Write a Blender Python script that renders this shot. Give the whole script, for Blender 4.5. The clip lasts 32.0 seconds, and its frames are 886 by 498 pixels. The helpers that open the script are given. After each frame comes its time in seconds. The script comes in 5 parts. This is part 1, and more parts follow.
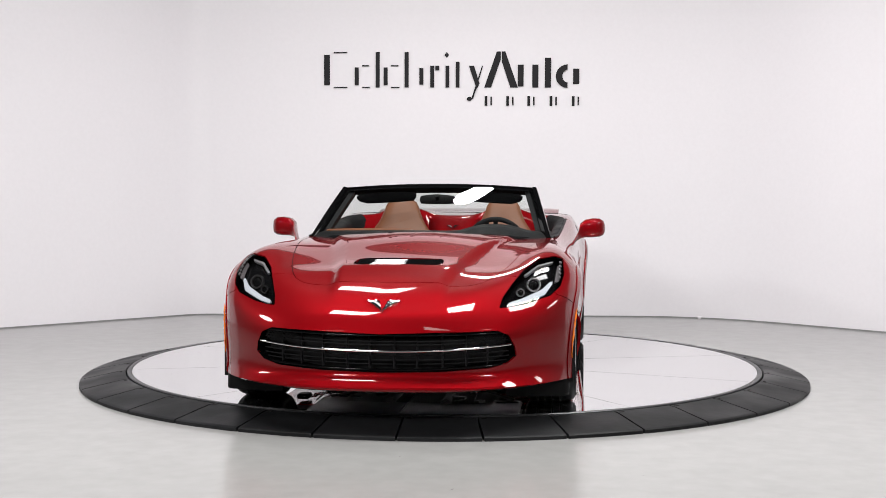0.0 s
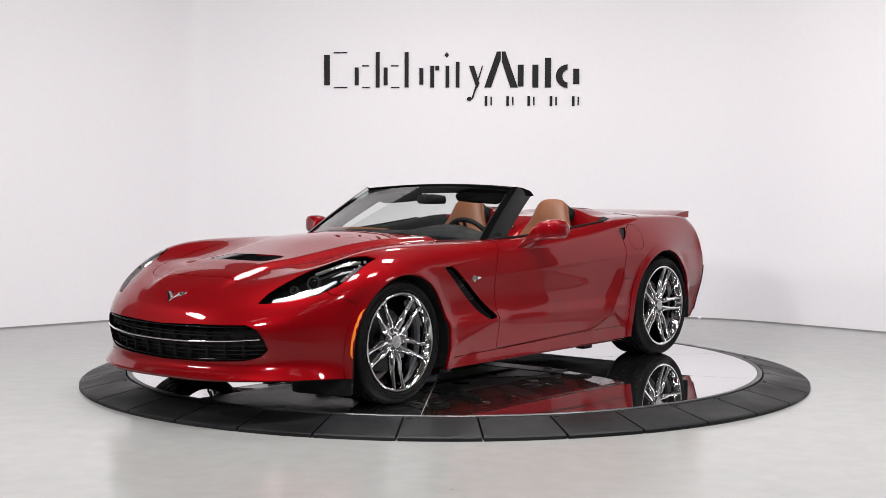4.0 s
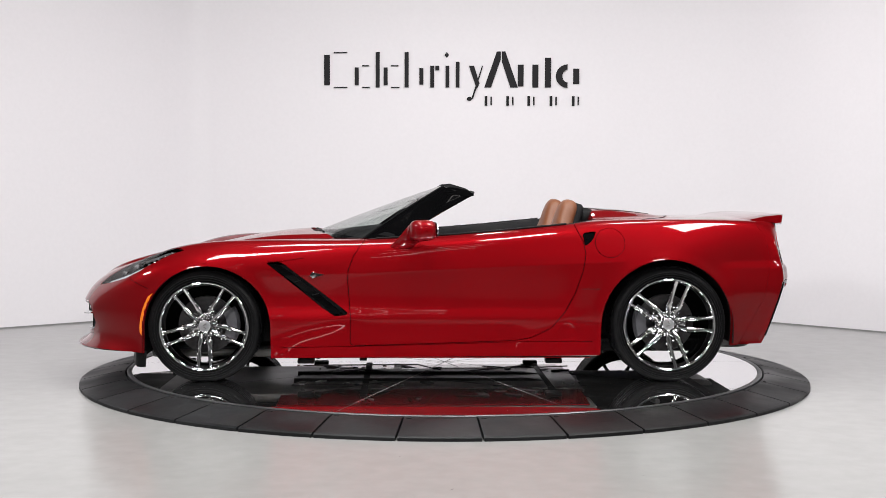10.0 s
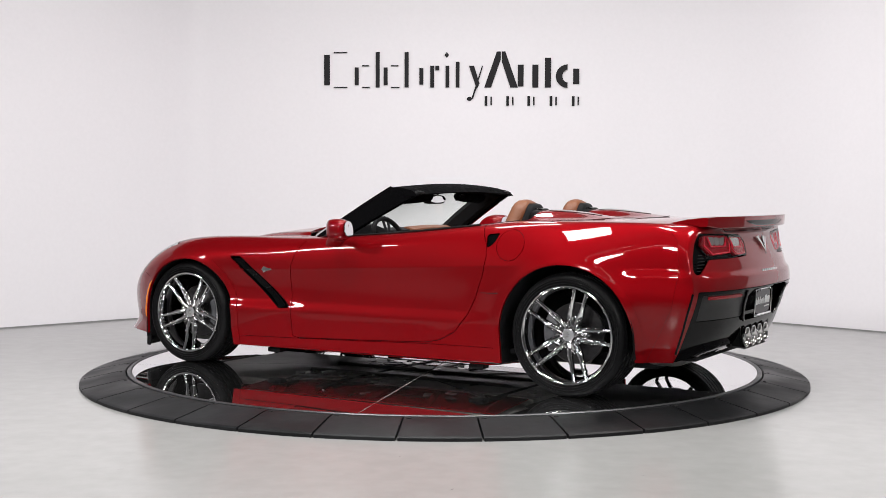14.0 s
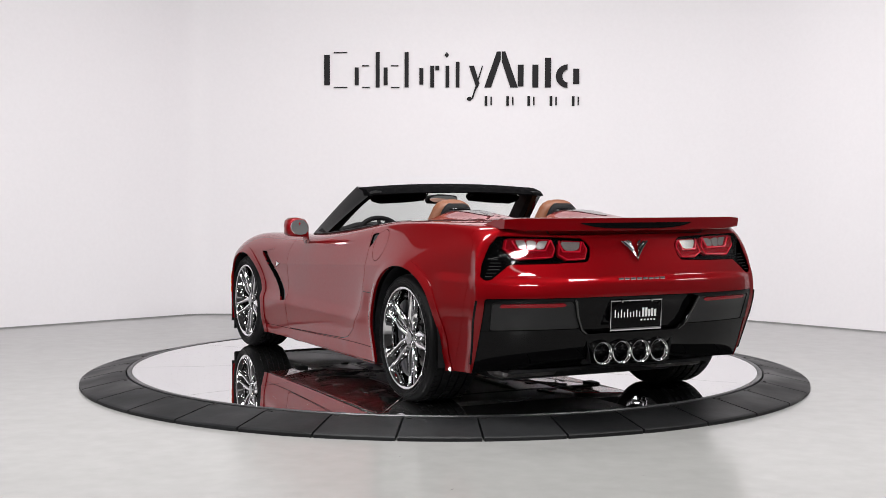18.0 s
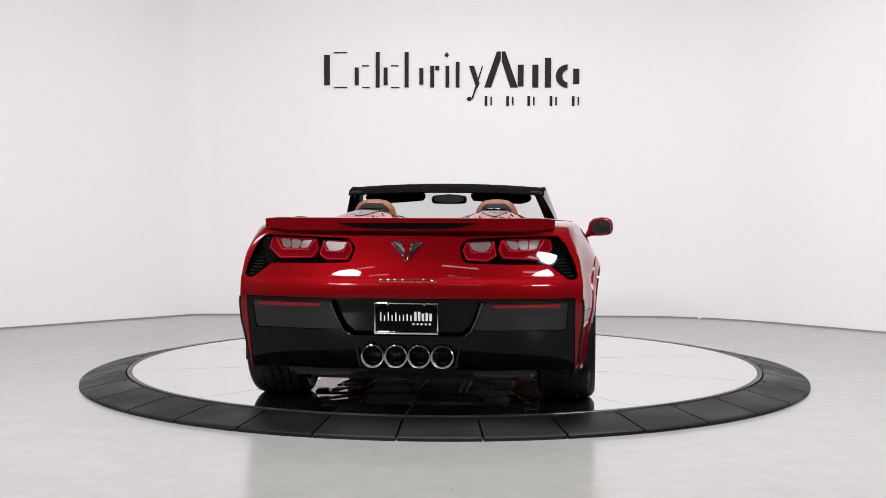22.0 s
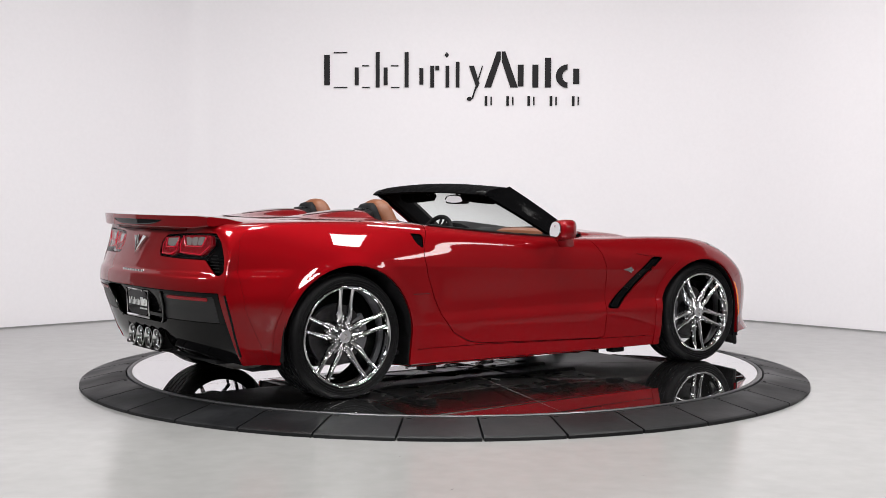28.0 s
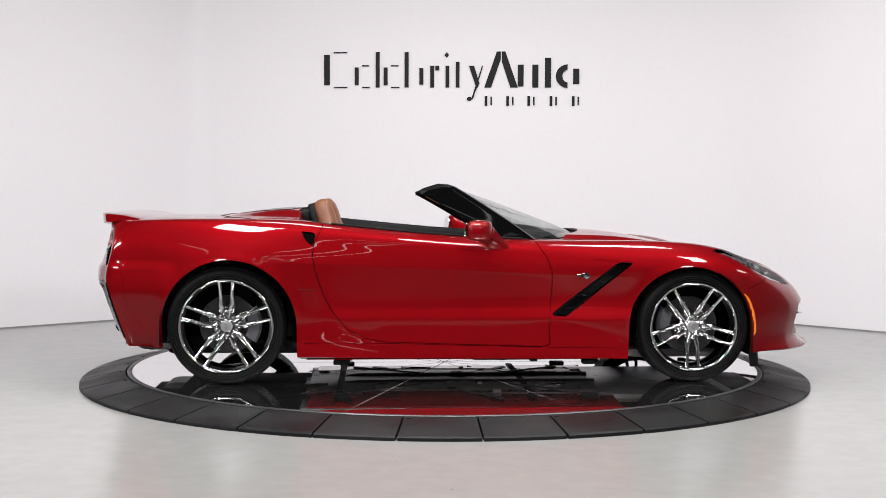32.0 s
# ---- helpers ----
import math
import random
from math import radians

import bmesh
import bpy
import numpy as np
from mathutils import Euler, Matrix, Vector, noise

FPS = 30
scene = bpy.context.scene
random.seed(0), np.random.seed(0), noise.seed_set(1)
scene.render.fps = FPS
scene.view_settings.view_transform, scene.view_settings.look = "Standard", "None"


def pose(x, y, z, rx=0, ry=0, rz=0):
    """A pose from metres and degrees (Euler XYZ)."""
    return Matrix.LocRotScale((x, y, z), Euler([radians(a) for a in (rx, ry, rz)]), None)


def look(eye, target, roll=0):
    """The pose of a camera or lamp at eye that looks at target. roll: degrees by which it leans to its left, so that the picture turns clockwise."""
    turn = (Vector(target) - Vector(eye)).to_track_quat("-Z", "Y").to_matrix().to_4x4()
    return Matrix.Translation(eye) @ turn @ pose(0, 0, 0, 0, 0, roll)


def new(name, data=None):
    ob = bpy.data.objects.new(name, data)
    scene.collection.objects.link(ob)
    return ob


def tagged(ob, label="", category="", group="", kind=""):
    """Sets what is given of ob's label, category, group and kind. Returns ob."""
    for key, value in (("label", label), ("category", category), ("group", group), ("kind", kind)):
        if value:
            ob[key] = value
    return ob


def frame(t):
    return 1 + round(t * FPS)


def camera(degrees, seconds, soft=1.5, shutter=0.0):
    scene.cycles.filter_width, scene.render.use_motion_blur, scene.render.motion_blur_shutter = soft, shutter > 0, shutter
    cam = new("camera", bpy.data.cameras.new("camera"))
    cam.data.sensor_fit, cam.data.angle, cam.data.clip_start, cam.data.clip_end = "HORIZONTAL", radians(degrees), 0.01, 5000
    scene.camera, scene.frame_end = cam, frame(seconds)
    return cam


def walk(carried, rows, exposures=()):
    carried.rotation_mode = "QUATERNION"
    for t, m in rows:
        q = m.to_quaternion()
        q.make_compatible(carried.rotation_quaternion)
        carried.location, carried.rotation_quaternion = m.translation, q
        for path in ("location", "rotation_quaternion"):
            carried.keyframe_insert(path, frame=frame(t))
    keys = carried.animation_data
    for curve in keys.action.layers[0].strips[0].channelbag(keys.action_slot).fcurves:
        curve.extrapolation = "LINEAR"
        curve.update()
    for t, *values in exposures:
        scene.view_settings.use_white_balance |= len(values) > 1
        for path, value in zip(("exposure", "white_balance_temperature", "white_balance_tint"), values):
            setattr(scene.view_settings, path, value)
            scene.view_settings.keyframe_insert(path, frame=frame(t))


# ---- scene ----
# ---------------------------------------------------------------- camera, turn of the table
SECONDS = 32.0
cam = camera(38.866, SECONDS, soft=.5)
EYE = (-.0036, -8.1615, 1.0994)
TILT = radians(2.525)
LOOK_AT = (EYE[0], EYE[1] + 10 * math.cos(TILT), EYE[2] - 10 * math.sin(TILT))
walk(cam, [(0, look(EYE, LOOK_AT, .15)), (SECONDS, look(EYE, LOOK_AT, .15))], exposures=[(0, 0.0), (SECONDS, 0.0)])


def heading(t):
    """The car's heading in degrees: the table turns clockwise at an even pace."""
    return -96.976 - 8.1247 * t


# ---------------------------------------------------------------- light
FLOOR_Z = -.07
CEILING_Z = 4.6
world = bpy.data.worlds.new("studio_dark")
scene.world = world
world.use_nodes = True
world.node_tree.nodes["Background"].inputs[0].default_value = (.5, .5, .52, 1)
world.node_tree.nodes["Background"].inputs[1].default_value = .02


def softbox(name, where, target, wide, high, watts, shape="RECTANGLE", colour=(1, .985, .97)):
    data = bpy.data.lights.new(name, "AREA")
    data.shape, data.size, data.size_y, data.energy, data.color = shape, wide, high, watts, colour
    ob = new(name, data)
    ob.matrix_world = look(where, target)
    return ob


for bx, by, wide, deep, watts in ((-1.50, -2.5, .80, .80, 104), (.55, -2.3, .72, .74, 98), (2.8, -2.2, .82, .82, 98), (-.95, .08, .9, .8, 58), (1.7, .2, .8, .66, 58)):
    softbox("softbox_overhead", (bx, by, 4.3), (bx * .85, by + .5, 0), wide, deep, watts)
softbox("softbox_rear", (.30, 2.9, 3.75), (.2, -.8, .6), .46, .30, 18, "ELLIPSE")
for bx, front_watts, side_watts in ((-2.7, 138, 62), (2.7, 104, 24)):
    softbox("softbox_small", (bx, -6.2, 3.0), (0, 0, .5), .80, .62, front_watts, "ELLIPSE")
    softbox("softbox_side", (bx * 1.73, -1.9, 2.75), (0, -.2, .6), 1.0, .42, side_watts, "ELLIPSE")


# ---------------------------------------------------------------- materials
def material(name, colour, rough=.5, metal=0.0, coat=0.0, grain=0.0, scale=40.0, bump=0.0, spec=.5, mottled=0.0, emit=0.0, see=0.0):
    """A principled surface with colour grain at two scales and fine relief."""
    m = bpy.data.materials.new(name)
    m.use_nodes = True
    t = m.node_tree
    b = t.nodes["Principled BSDF"]
    b.inputs["Base Color"].default_value = (*colour, 1)
    b.inputs["Roughness"].default_value = rough
    b.inputs["Metallic"].default_value = metal
    b.inputs["Specular IOR Level"].default_value = spec
    if coat:
        b.inputs["Coat Weight"].default_value = coat
        b.inputs["Coat Roughness"].default_value = .006
        b.inputs["Coat IOR"].default_value = 1.36
    if see:
        b.inputs["Transmission Weight"].default_value = see
    if emit:
        b.inputs["Emission Color"].default_value = (*colour, 1)
        b.inputs["Emission Strength"].default_value = emit
    if grain or bump or mottled:
        place = t.nodes.new("ShaderNodeTexCoord")
        fine = t.nodes.new("ShaderNodeTexNoise")
        fine.inputs["Scale"].default_value, fine.inputs["Detail"].default_value = scale, 4
        t.links.new(place.outputs["Object"], fine.inputs["Vector"])
        large = t.nodes.new("ShaderNodeTexNoise")
        large.inputs["Scale"].default_value, large.inputs["Detail"].default_value = scale / 14, 3
        t.links.new(place.outputs["Object"], large.inputs["Vector"])
        both = t.nodes.new("ShaderNodeMix")
        both.data_type = "FLOAT"
        both.inputs[0].default_value = .5 if mottled else .15
        t.links.new(fine.outputs["Fac"], both.inputs[2])
        t.links.new(large.outputs["Fac"], both.inputs[3])
        if grain or mottled:
            ramp = t.nodes.new("ShaderNodeMapRange")
            amount = max(grain, mottled)
            ramp.inputs[1].default_value, ramp.inputs[2].default_value = .3, .7
            ramp.inputs[3].default_value, ramp.inputs[4].default_value = 1 - amount, 1 + amount
            t.links.new(both.outputs[0], ramp.inputs[0])
            tint = t.nodes.new("ShaderNodeVectorMath")
            tint.operation = "SCALE"
            tint.inputs[0].default_value = colour
            t.links.new(ramp.outputs[0], tint.inputs["Scale"])
            t.links.new(tint.outputs[0], b.inputs["Base Color"])
            rr = t.nodes.new("ShaderNodeMapRange")
            rr.inputs[1].default_value, rr.inputs[2].default_value = .3, .7
            rr.inputs[3].default_value, rr.inputs[4].default_value = max(0, rough * (1 - amount)), min(1, rough * (1 + amount))
            t.links.new(large.outputs["Fac"], rr.inputs[0])
            t.links.new(rr.outputs[0], b.inputs["Roughness"])
        if bump:
            relief = t.nodes.new("ShaderNodeBump")
            relief.inputs["Strength"].default_value, relief.inputs["Distance"].default_value = 1, bump
            t.links.new(fine.outputs["Fac"], relief.inputs["Height"])
            t.links.new(relief.outputs[0], b.inputs["Normal"])
    return m


WALL = material("white_wall_paint", (.80, .775, .81), .6, grain=.012, scale=30, bump=.0004)
FLOOR = material("white_sealed_floor", (.315, .315, .31), .2, grain=.05, scale=9, bump=.0003)
# Dark grey for the floor out of view, chosen to darken the car's reflections.
UNSEEN_FLOOR = material("unseen_grey_floor", (.09, .09, .09), .5, grain=.15, scale=6, bump=.0005)
CEILING = material("dark_ceiling_paint", (.05, .05, .051), .8, grain=.1, scale=8)
SCUFF = material("grey_floor_scuff", (.09, .088, .085), .7, grain=.3, scale=60)
# Grey of the drawn shadow line at the wall foot, and of the cable.
GREY_SHADE_CABLE = material("grey_shade_strip_and_cable", (.22, .22, .22), .7, grain=.1)
SHED = material("showroom_wall_paint", (.13, .13, .132), .7, grain=.1, scale=5)
STEEL_BLACK = material("black_steel_beam", (.03, .03, .032), .5, grain=.1, spec=.1)
RING_RUBBER = material("black_ring_plate", (.0072, .0075, .0084), .48, grain=.25, scale=26, bump=.0008, mottled=.40, spec=.24)
PALE_JOINT = material("pale_dusty_joint", (.40, .40, .39), .7, grain=.2, scale=30)
MIRROR = material("mirror_floor", (.88, .88, .89), .012, .994, grain=.01, scale=3, bump=.00002)
RIM_METAL = material("dull_edge_metal", (.09, .09, .095), .4, .8, grain=.2, scale=60)
# each plate a little lighter or darker than the next
links, nodes = RING_RUBBER.node_tree.links, RING_RUBBER.node_tree.nodes
each, spread, tone = nodes.new("ShaderNodeObjectInfo"), nodes.new("ShaderNodeMapRange"), nodes.new("ShaderNodeVectorMath")
spread.inputs[3].default_value, spread.inputs[4].default_value = .65, 1.5
tone.operation = "SCALE"
links.new(each.outputs["Random"], spread.inputs[0])
links.new(nodes["Principled BSDF"].inputs["Base Color"].links[0].from_socket, tone.inputs[0])
links.new(spread.outputs[0], tone.inputs["Scale"])
links.new(tone.outputs[0], nodes["Principled BSDF"].inputs["Base Color"])
SIGN = material("charcoal_sign_vinyl", (.012, .011, .013), .6, grain=.05, spec=.2)
PAINT = material("red_metallic_paint", (.185, .0020, .0042), .46, .50, coat=1.0, grain=.04, scale=900, spec=0.0)
SATIN = material("satin_black_plastic", (.008, .008, .009), .36, spec=.35, grain=.05, scale=700)
GLOSS_EDGE = material("polished_black_edge", (.002, .002, .0022), .05, coat=1.0)
BLACK_GLOSS = material("black_gloss_plastic", (.0024, .0024, .0027), .04, spec=.13)
BLACK_MATT = material("black_textured_plastic", (.007, .007, .0075), .5, grain=.2, scale=200, bump=.0004, spec=.1)
DARK = material("dark_underside", (.012, .012, .013), .7, grain=.3, scale=30, spec=.1)
CHROME = material("chrome_plate", (.76, .76, .77), .035, 1.0, grain=.02, scale=20)
RUBBER = material("tyre_rubber", (.0045, .0045, .005), .50, grain=.25, scale=60, bump=.0004, spec=.10)
ALLOY_DARK = material("grey_brake_steel", (.14, .135, .135), .45, .8, grain=.2, scale=40)
LEATHER = material("tan_leather", (.165, .056, .022), .48, grain=.12, scale=130, bump=.0006)
FABRIC = material("black_hood_fabric", (.0022, .0022, .0026), .85, grain=.2, scale=400, bump=.0008, spec=.03)
TRIM = material("black_soft_trim", (.010, .010, .011), .6, grain=.2, scale=120, bump=.0004, spec=.1)
SEAM = material("seam_shadow_gap", (.004, .003, .003), .9)
RED_LENS = material("red_lamp_plastic", (.22, .002, .007), .05, spec=.3)
CLEAR_LENS = material("pale_lamp_plastic", (.11, .10, .105), .1, coat=.8, grain=.3, scale=90)
DAY_LIGHT = material("frosted_lamp_strip", (.40, .42, .46), .2, coat=.5)
RED_GUIDE = material("bright_red_light_guide", (.66, .010, .032), .2, spec=.3)
AMBER = material("amber_marker_plastic", (.85, .19, .012), .2, coat=.6)
INSET = material("dark_grey_gloss_inset", (.02, .02, .021), .16, coat=.4)
BRAKE_STEEL = material("dark_brake_steel", (.06, .058, .06), .32, .9, grain=.2, scale=40)
TUBE_LIGHT = material("white_tube_light", (1.0, .97, .94), .5, emit=9.0)
LAMP_REFLECTOR = material("silvered_lamp_reflector", (.42, .38, .38), .16, .6, grain=.08, scale=120)
UNDERBODY = material("dusty_grey_underbody", (.17, .167, .160), .42, .1, grain=.45, scale=7, mottled=.45)
CALIPER = material("grey_caliper_paint", (.10, .10, .11), .4, grain=.1)
GREY_TRIM = material("silver_grey_trim", (.35, .35, .36), .3, .7, grain=.08)
WHITE_INK = material("white_plate_print", (.78, .78, .78), .5)
FRIT = material("black_glass_border", (.006, .006, .007), .06, coat=.6)


def glass_material(name, tint, rough=.0, slanted=.9):
    """A thin pane: clear with a tint, glossier at a slant."""
    m = bpy.data.materials.new(name)
    m.use_nodes = True
    t = m.node_tree
    t.nodes.clear()
    out = t.nodes.new("ShaderNodeOutputMaterial")
    clear, gloss = t.nodes.new("ShaderNodeBsdfTransparent"), t.nodes.new("ShaderNodeBsdfGlossy")
    clear.inputs["Color"].default_value = (*tint, 1)
    gloss.inputs["Roughness"].default_value = rough
    slant, mix = t.nodes.new("ShaderNodeLayerWeight"), t.nodes.new("ShaderNodeMixShader")
    slant.inputs["Blend"].default_value = .5
    power, scaled = t.nodes.new("ShaderNodeMath"), t.nodes.new("ShaderNodeMath")
    power.operation, scaled.operation = "POWER", "MULTIPLY_ADD"
    power.inputs[1].default_value = 4.5
    scaled.inputs[1].default_value, scaled.inputs[2].default_value = slanted, .05
    t.links.new(slant.outputs["Facing"], power.inputs[0])
    t.links.new(power.outputs[0], scaled.inputs[0])
    t.links.new(scaled.outputs[0], mix.inputs[0])
    t.links.new(clear.outputs[0], mix.inputs[1])
    t.links.new(gloss.outputs[0], mix.inputs[2])
    t.links.new(mix.outputs[0], out.inputs["Surface"])
    return m


GLASS = glass_material("windscreen_glass", (.88, .925, .90))
LAMP_GLASS = glass_material("headlamp_cover", (.93, .94, .95), slanted=.35)
# ---------------------------------------------------------------- mesh helpers
def mesh_of(name, verts, faces, mat, normals=None, smooth=True):
    me = bpy.data.meshes.new(name)
    me.from_pydata([tuple(float(c) for c in v) for v in verts], [], [list(map(int, f)) for f in faces])
    me.materials.append(mat)
    me.polygons.foreach_set("use_smooth", [smooth] * len(me.polygons))
    me.update()
    if normals is not None:
        me.normals_split_custom_set_from_vertices([tuple(float(c) for c in n) for n in normals])
    return me


def bm_mesh(name, bm, mat, smooth_angle=35.0):
    bmesh.ops.recalc_face_normals(bm, faces=bm.faces)
    me = bpy.data.meshes.new(name)
    for f in bm.faces:
        f.smooth = True
    for e in bm.edges:
        if len(e.link_faces) == 2 and e.calc_face_angle(0) > radians(smooth_angle):
            e.smooth = False
    bm.to_mesh(me)
    bm.free()
    me.materials.append(mat)
    return me


def part(name, data, parent, label="", at=None):
    """Links a mesh as one object under a thing or a part."""
    ob = new(name, data)
    ob.parent = parent
    if at is not None:
        ob.matrix_basis = at
    return tagged(ob, label)


def thing(name, label, category, at=None, group="", kind="", data=None):
    ob = new(name, data)
    if at is not None:
        ob.matrix_basis = at
    return tagged(ob, label, category, group, kind)


def box(bm, lo, hi, bevel=0.0, m=None):
    made = bmesh.ops.create_cube(bm, size=1)["verts"]
    for v in made:
        v.co = Vector([(lo[i] + hi[i]) / 2 + v.co[i] * (hi[i] - lo[i]) for i in range(3)])
    if bevel:
        edges = list({e for v in made for e in v.link_edges})
        out = bmesh.ops.bevel(bm, geom=edges, offset=bevel, segments=2, affect="EDGES", profile=.5)
        made = list({v for f in out["faces"] for v in f.verts} | {v for v in made if v.is_valid})
    if m is not None:
        for v in made:
            v.co = m @ v.co
    return made


def prism(bm, outline, depth, m=None, bevel=0.0):
    """A flat outline in x, y, extruded along z by depth."""
    low = [bm.verts.new((x, y, 0)) for x, y in outline]
    top = [bm.verts.new((x, y, depth)) for x, y in outline]
    n = len(outline)
    faces = [bm.faces.new(low[::-1]), bm.faces.new(top)]
    faces += [bm.faces.new((low[i], low[(i + 1) % n], top[(i + 1) % n], top[i])) for i in range(n)]
    made = low + top
    if bevel:
        edges = [e for e in faces[1].edges]
        out = bmesh.ops.bevel(bm, geom=edges, offset=bevel, segments=2, affect="EDGES", profile=.5)
        made = list({v for f in out["faces"] for v in f.verts} | {v for v in made if v.is_valid})
    if m is not None:
        for v in made:
            v.co = m @ v.co
    return made


def lathe(profile, steps, close=False):
    """Turns a profile of (radius, height) about z; returns verts and faces."""
    verts, faces = [], []
    n = len(profile)
    for i in range(steps):
        a = 2 * math.pi * i / steps
        verts += [(r * math.cos(a), r * math.sin(a), h) for r, h in profile]
    for i in range(steps):
        j = (i + 1) % steps
        for k in range(n if close else n - 1):
            l = (k + 1) % n
            faces.append((i * n + k, j * n + k, j * n + l, i * n + l))
    return verts, faces


def lathe_mesh(name, profile, steps, mat, close=False, angle=35.0):
    bm = bmesh.new()
    verts, faces = lathe(profile, steps, close)
    vs = [bm.verts.new(v) for v in verts]
    for f in faces:
        bm.faces.new([vs[i] for i in f])
    bmesh.ops.remove_doubles(bm, verts=bm.verts, dist=1e-6)
    return bm_mesh(name, bm, mat, angle)


def tube(name, points, radius, mat, sides=8, flat=1.0, closed=False):
    """A round or flattened bar along points."""
    pts = [Vector(p) for p in points]
    verts, faces = [], []
    n = len(pts)
    for i, p in enumerate(pts):
        if closed:
            d = (pts[(i + 1) % n] - pts[i - 1]).normalized()
        else:
            d = (pts[min(i + 1, n - 1)] - pts[max(i - 1, 0)]).normalized()
        side = d.cross(Vector((0, 0, 1)))
        side = side.normalized() if side.length > 1e-4 else Vector((0, 1, 0))
        up = side.cross(d)
        for k in range(sides):
            a = 2 * math.pi * k / sides
            verts.append(p + side * math.cos(a) * radius + up * math.sin(a) * radius * flat)
    for i in range(n if closed else n - 1):
        j = (i + 1) % n
        for k in range(sides):
            l = (k + 1) % sides
            faces.append((i * sides + k, i * sides + l, j * sides + l, j * sides + k))
    if not closed:
        faces.append(tuple(range(sides))[::-1])
        faces.append(tuple((n - 1) * sides + k for k in range(sides)))
    bm = bmesh.new()
    vs = [bm.verts.new(v) for v in verts]
    for f in faces:
        bm.faces.new([vs[i] for i in f])
    return bm_mesh(name, bm, mat, 50)


# ---------------------------------------------------------------- the studio
def wall_slab(name, a, b, mat, z0=FLOOR_Z, z1=CEILING_Z, thick=.12):
    """An upright wall from a to b, thickened to the right-hand side."""
    a, b = Vector((*a, 0)), Vector((*b, 0))
    d = (b - a).normalized()
    out = Vector((d.y, -d.x, 0)) * thick
    bm = bmesh.new()
    foot = [a, b, b + out, a + out]
    low = [bm.verts.new((p.x, p.y, z0)) for p in foot]
    top = [bm.verts.new((p.x, p.y, z1)) for p in foot]
    bm.faces.new(low), bm.faces.new(top)
    for i in range(4):
        bm.faces.new((low[i], low[(i + 1) % 4], top[(i + 1) % 4], top[i]))
    return thing(name, "", "wall", kind="structure", data=bm_mesh(name, bm, mat))


CORNERS = [(-5.4, 1.11), (-2.36, 3.87), (2.49, 3.745), (5.4, .70)]
ROOM_BACK = -11.5
BACKDROP_TOP = 3.02


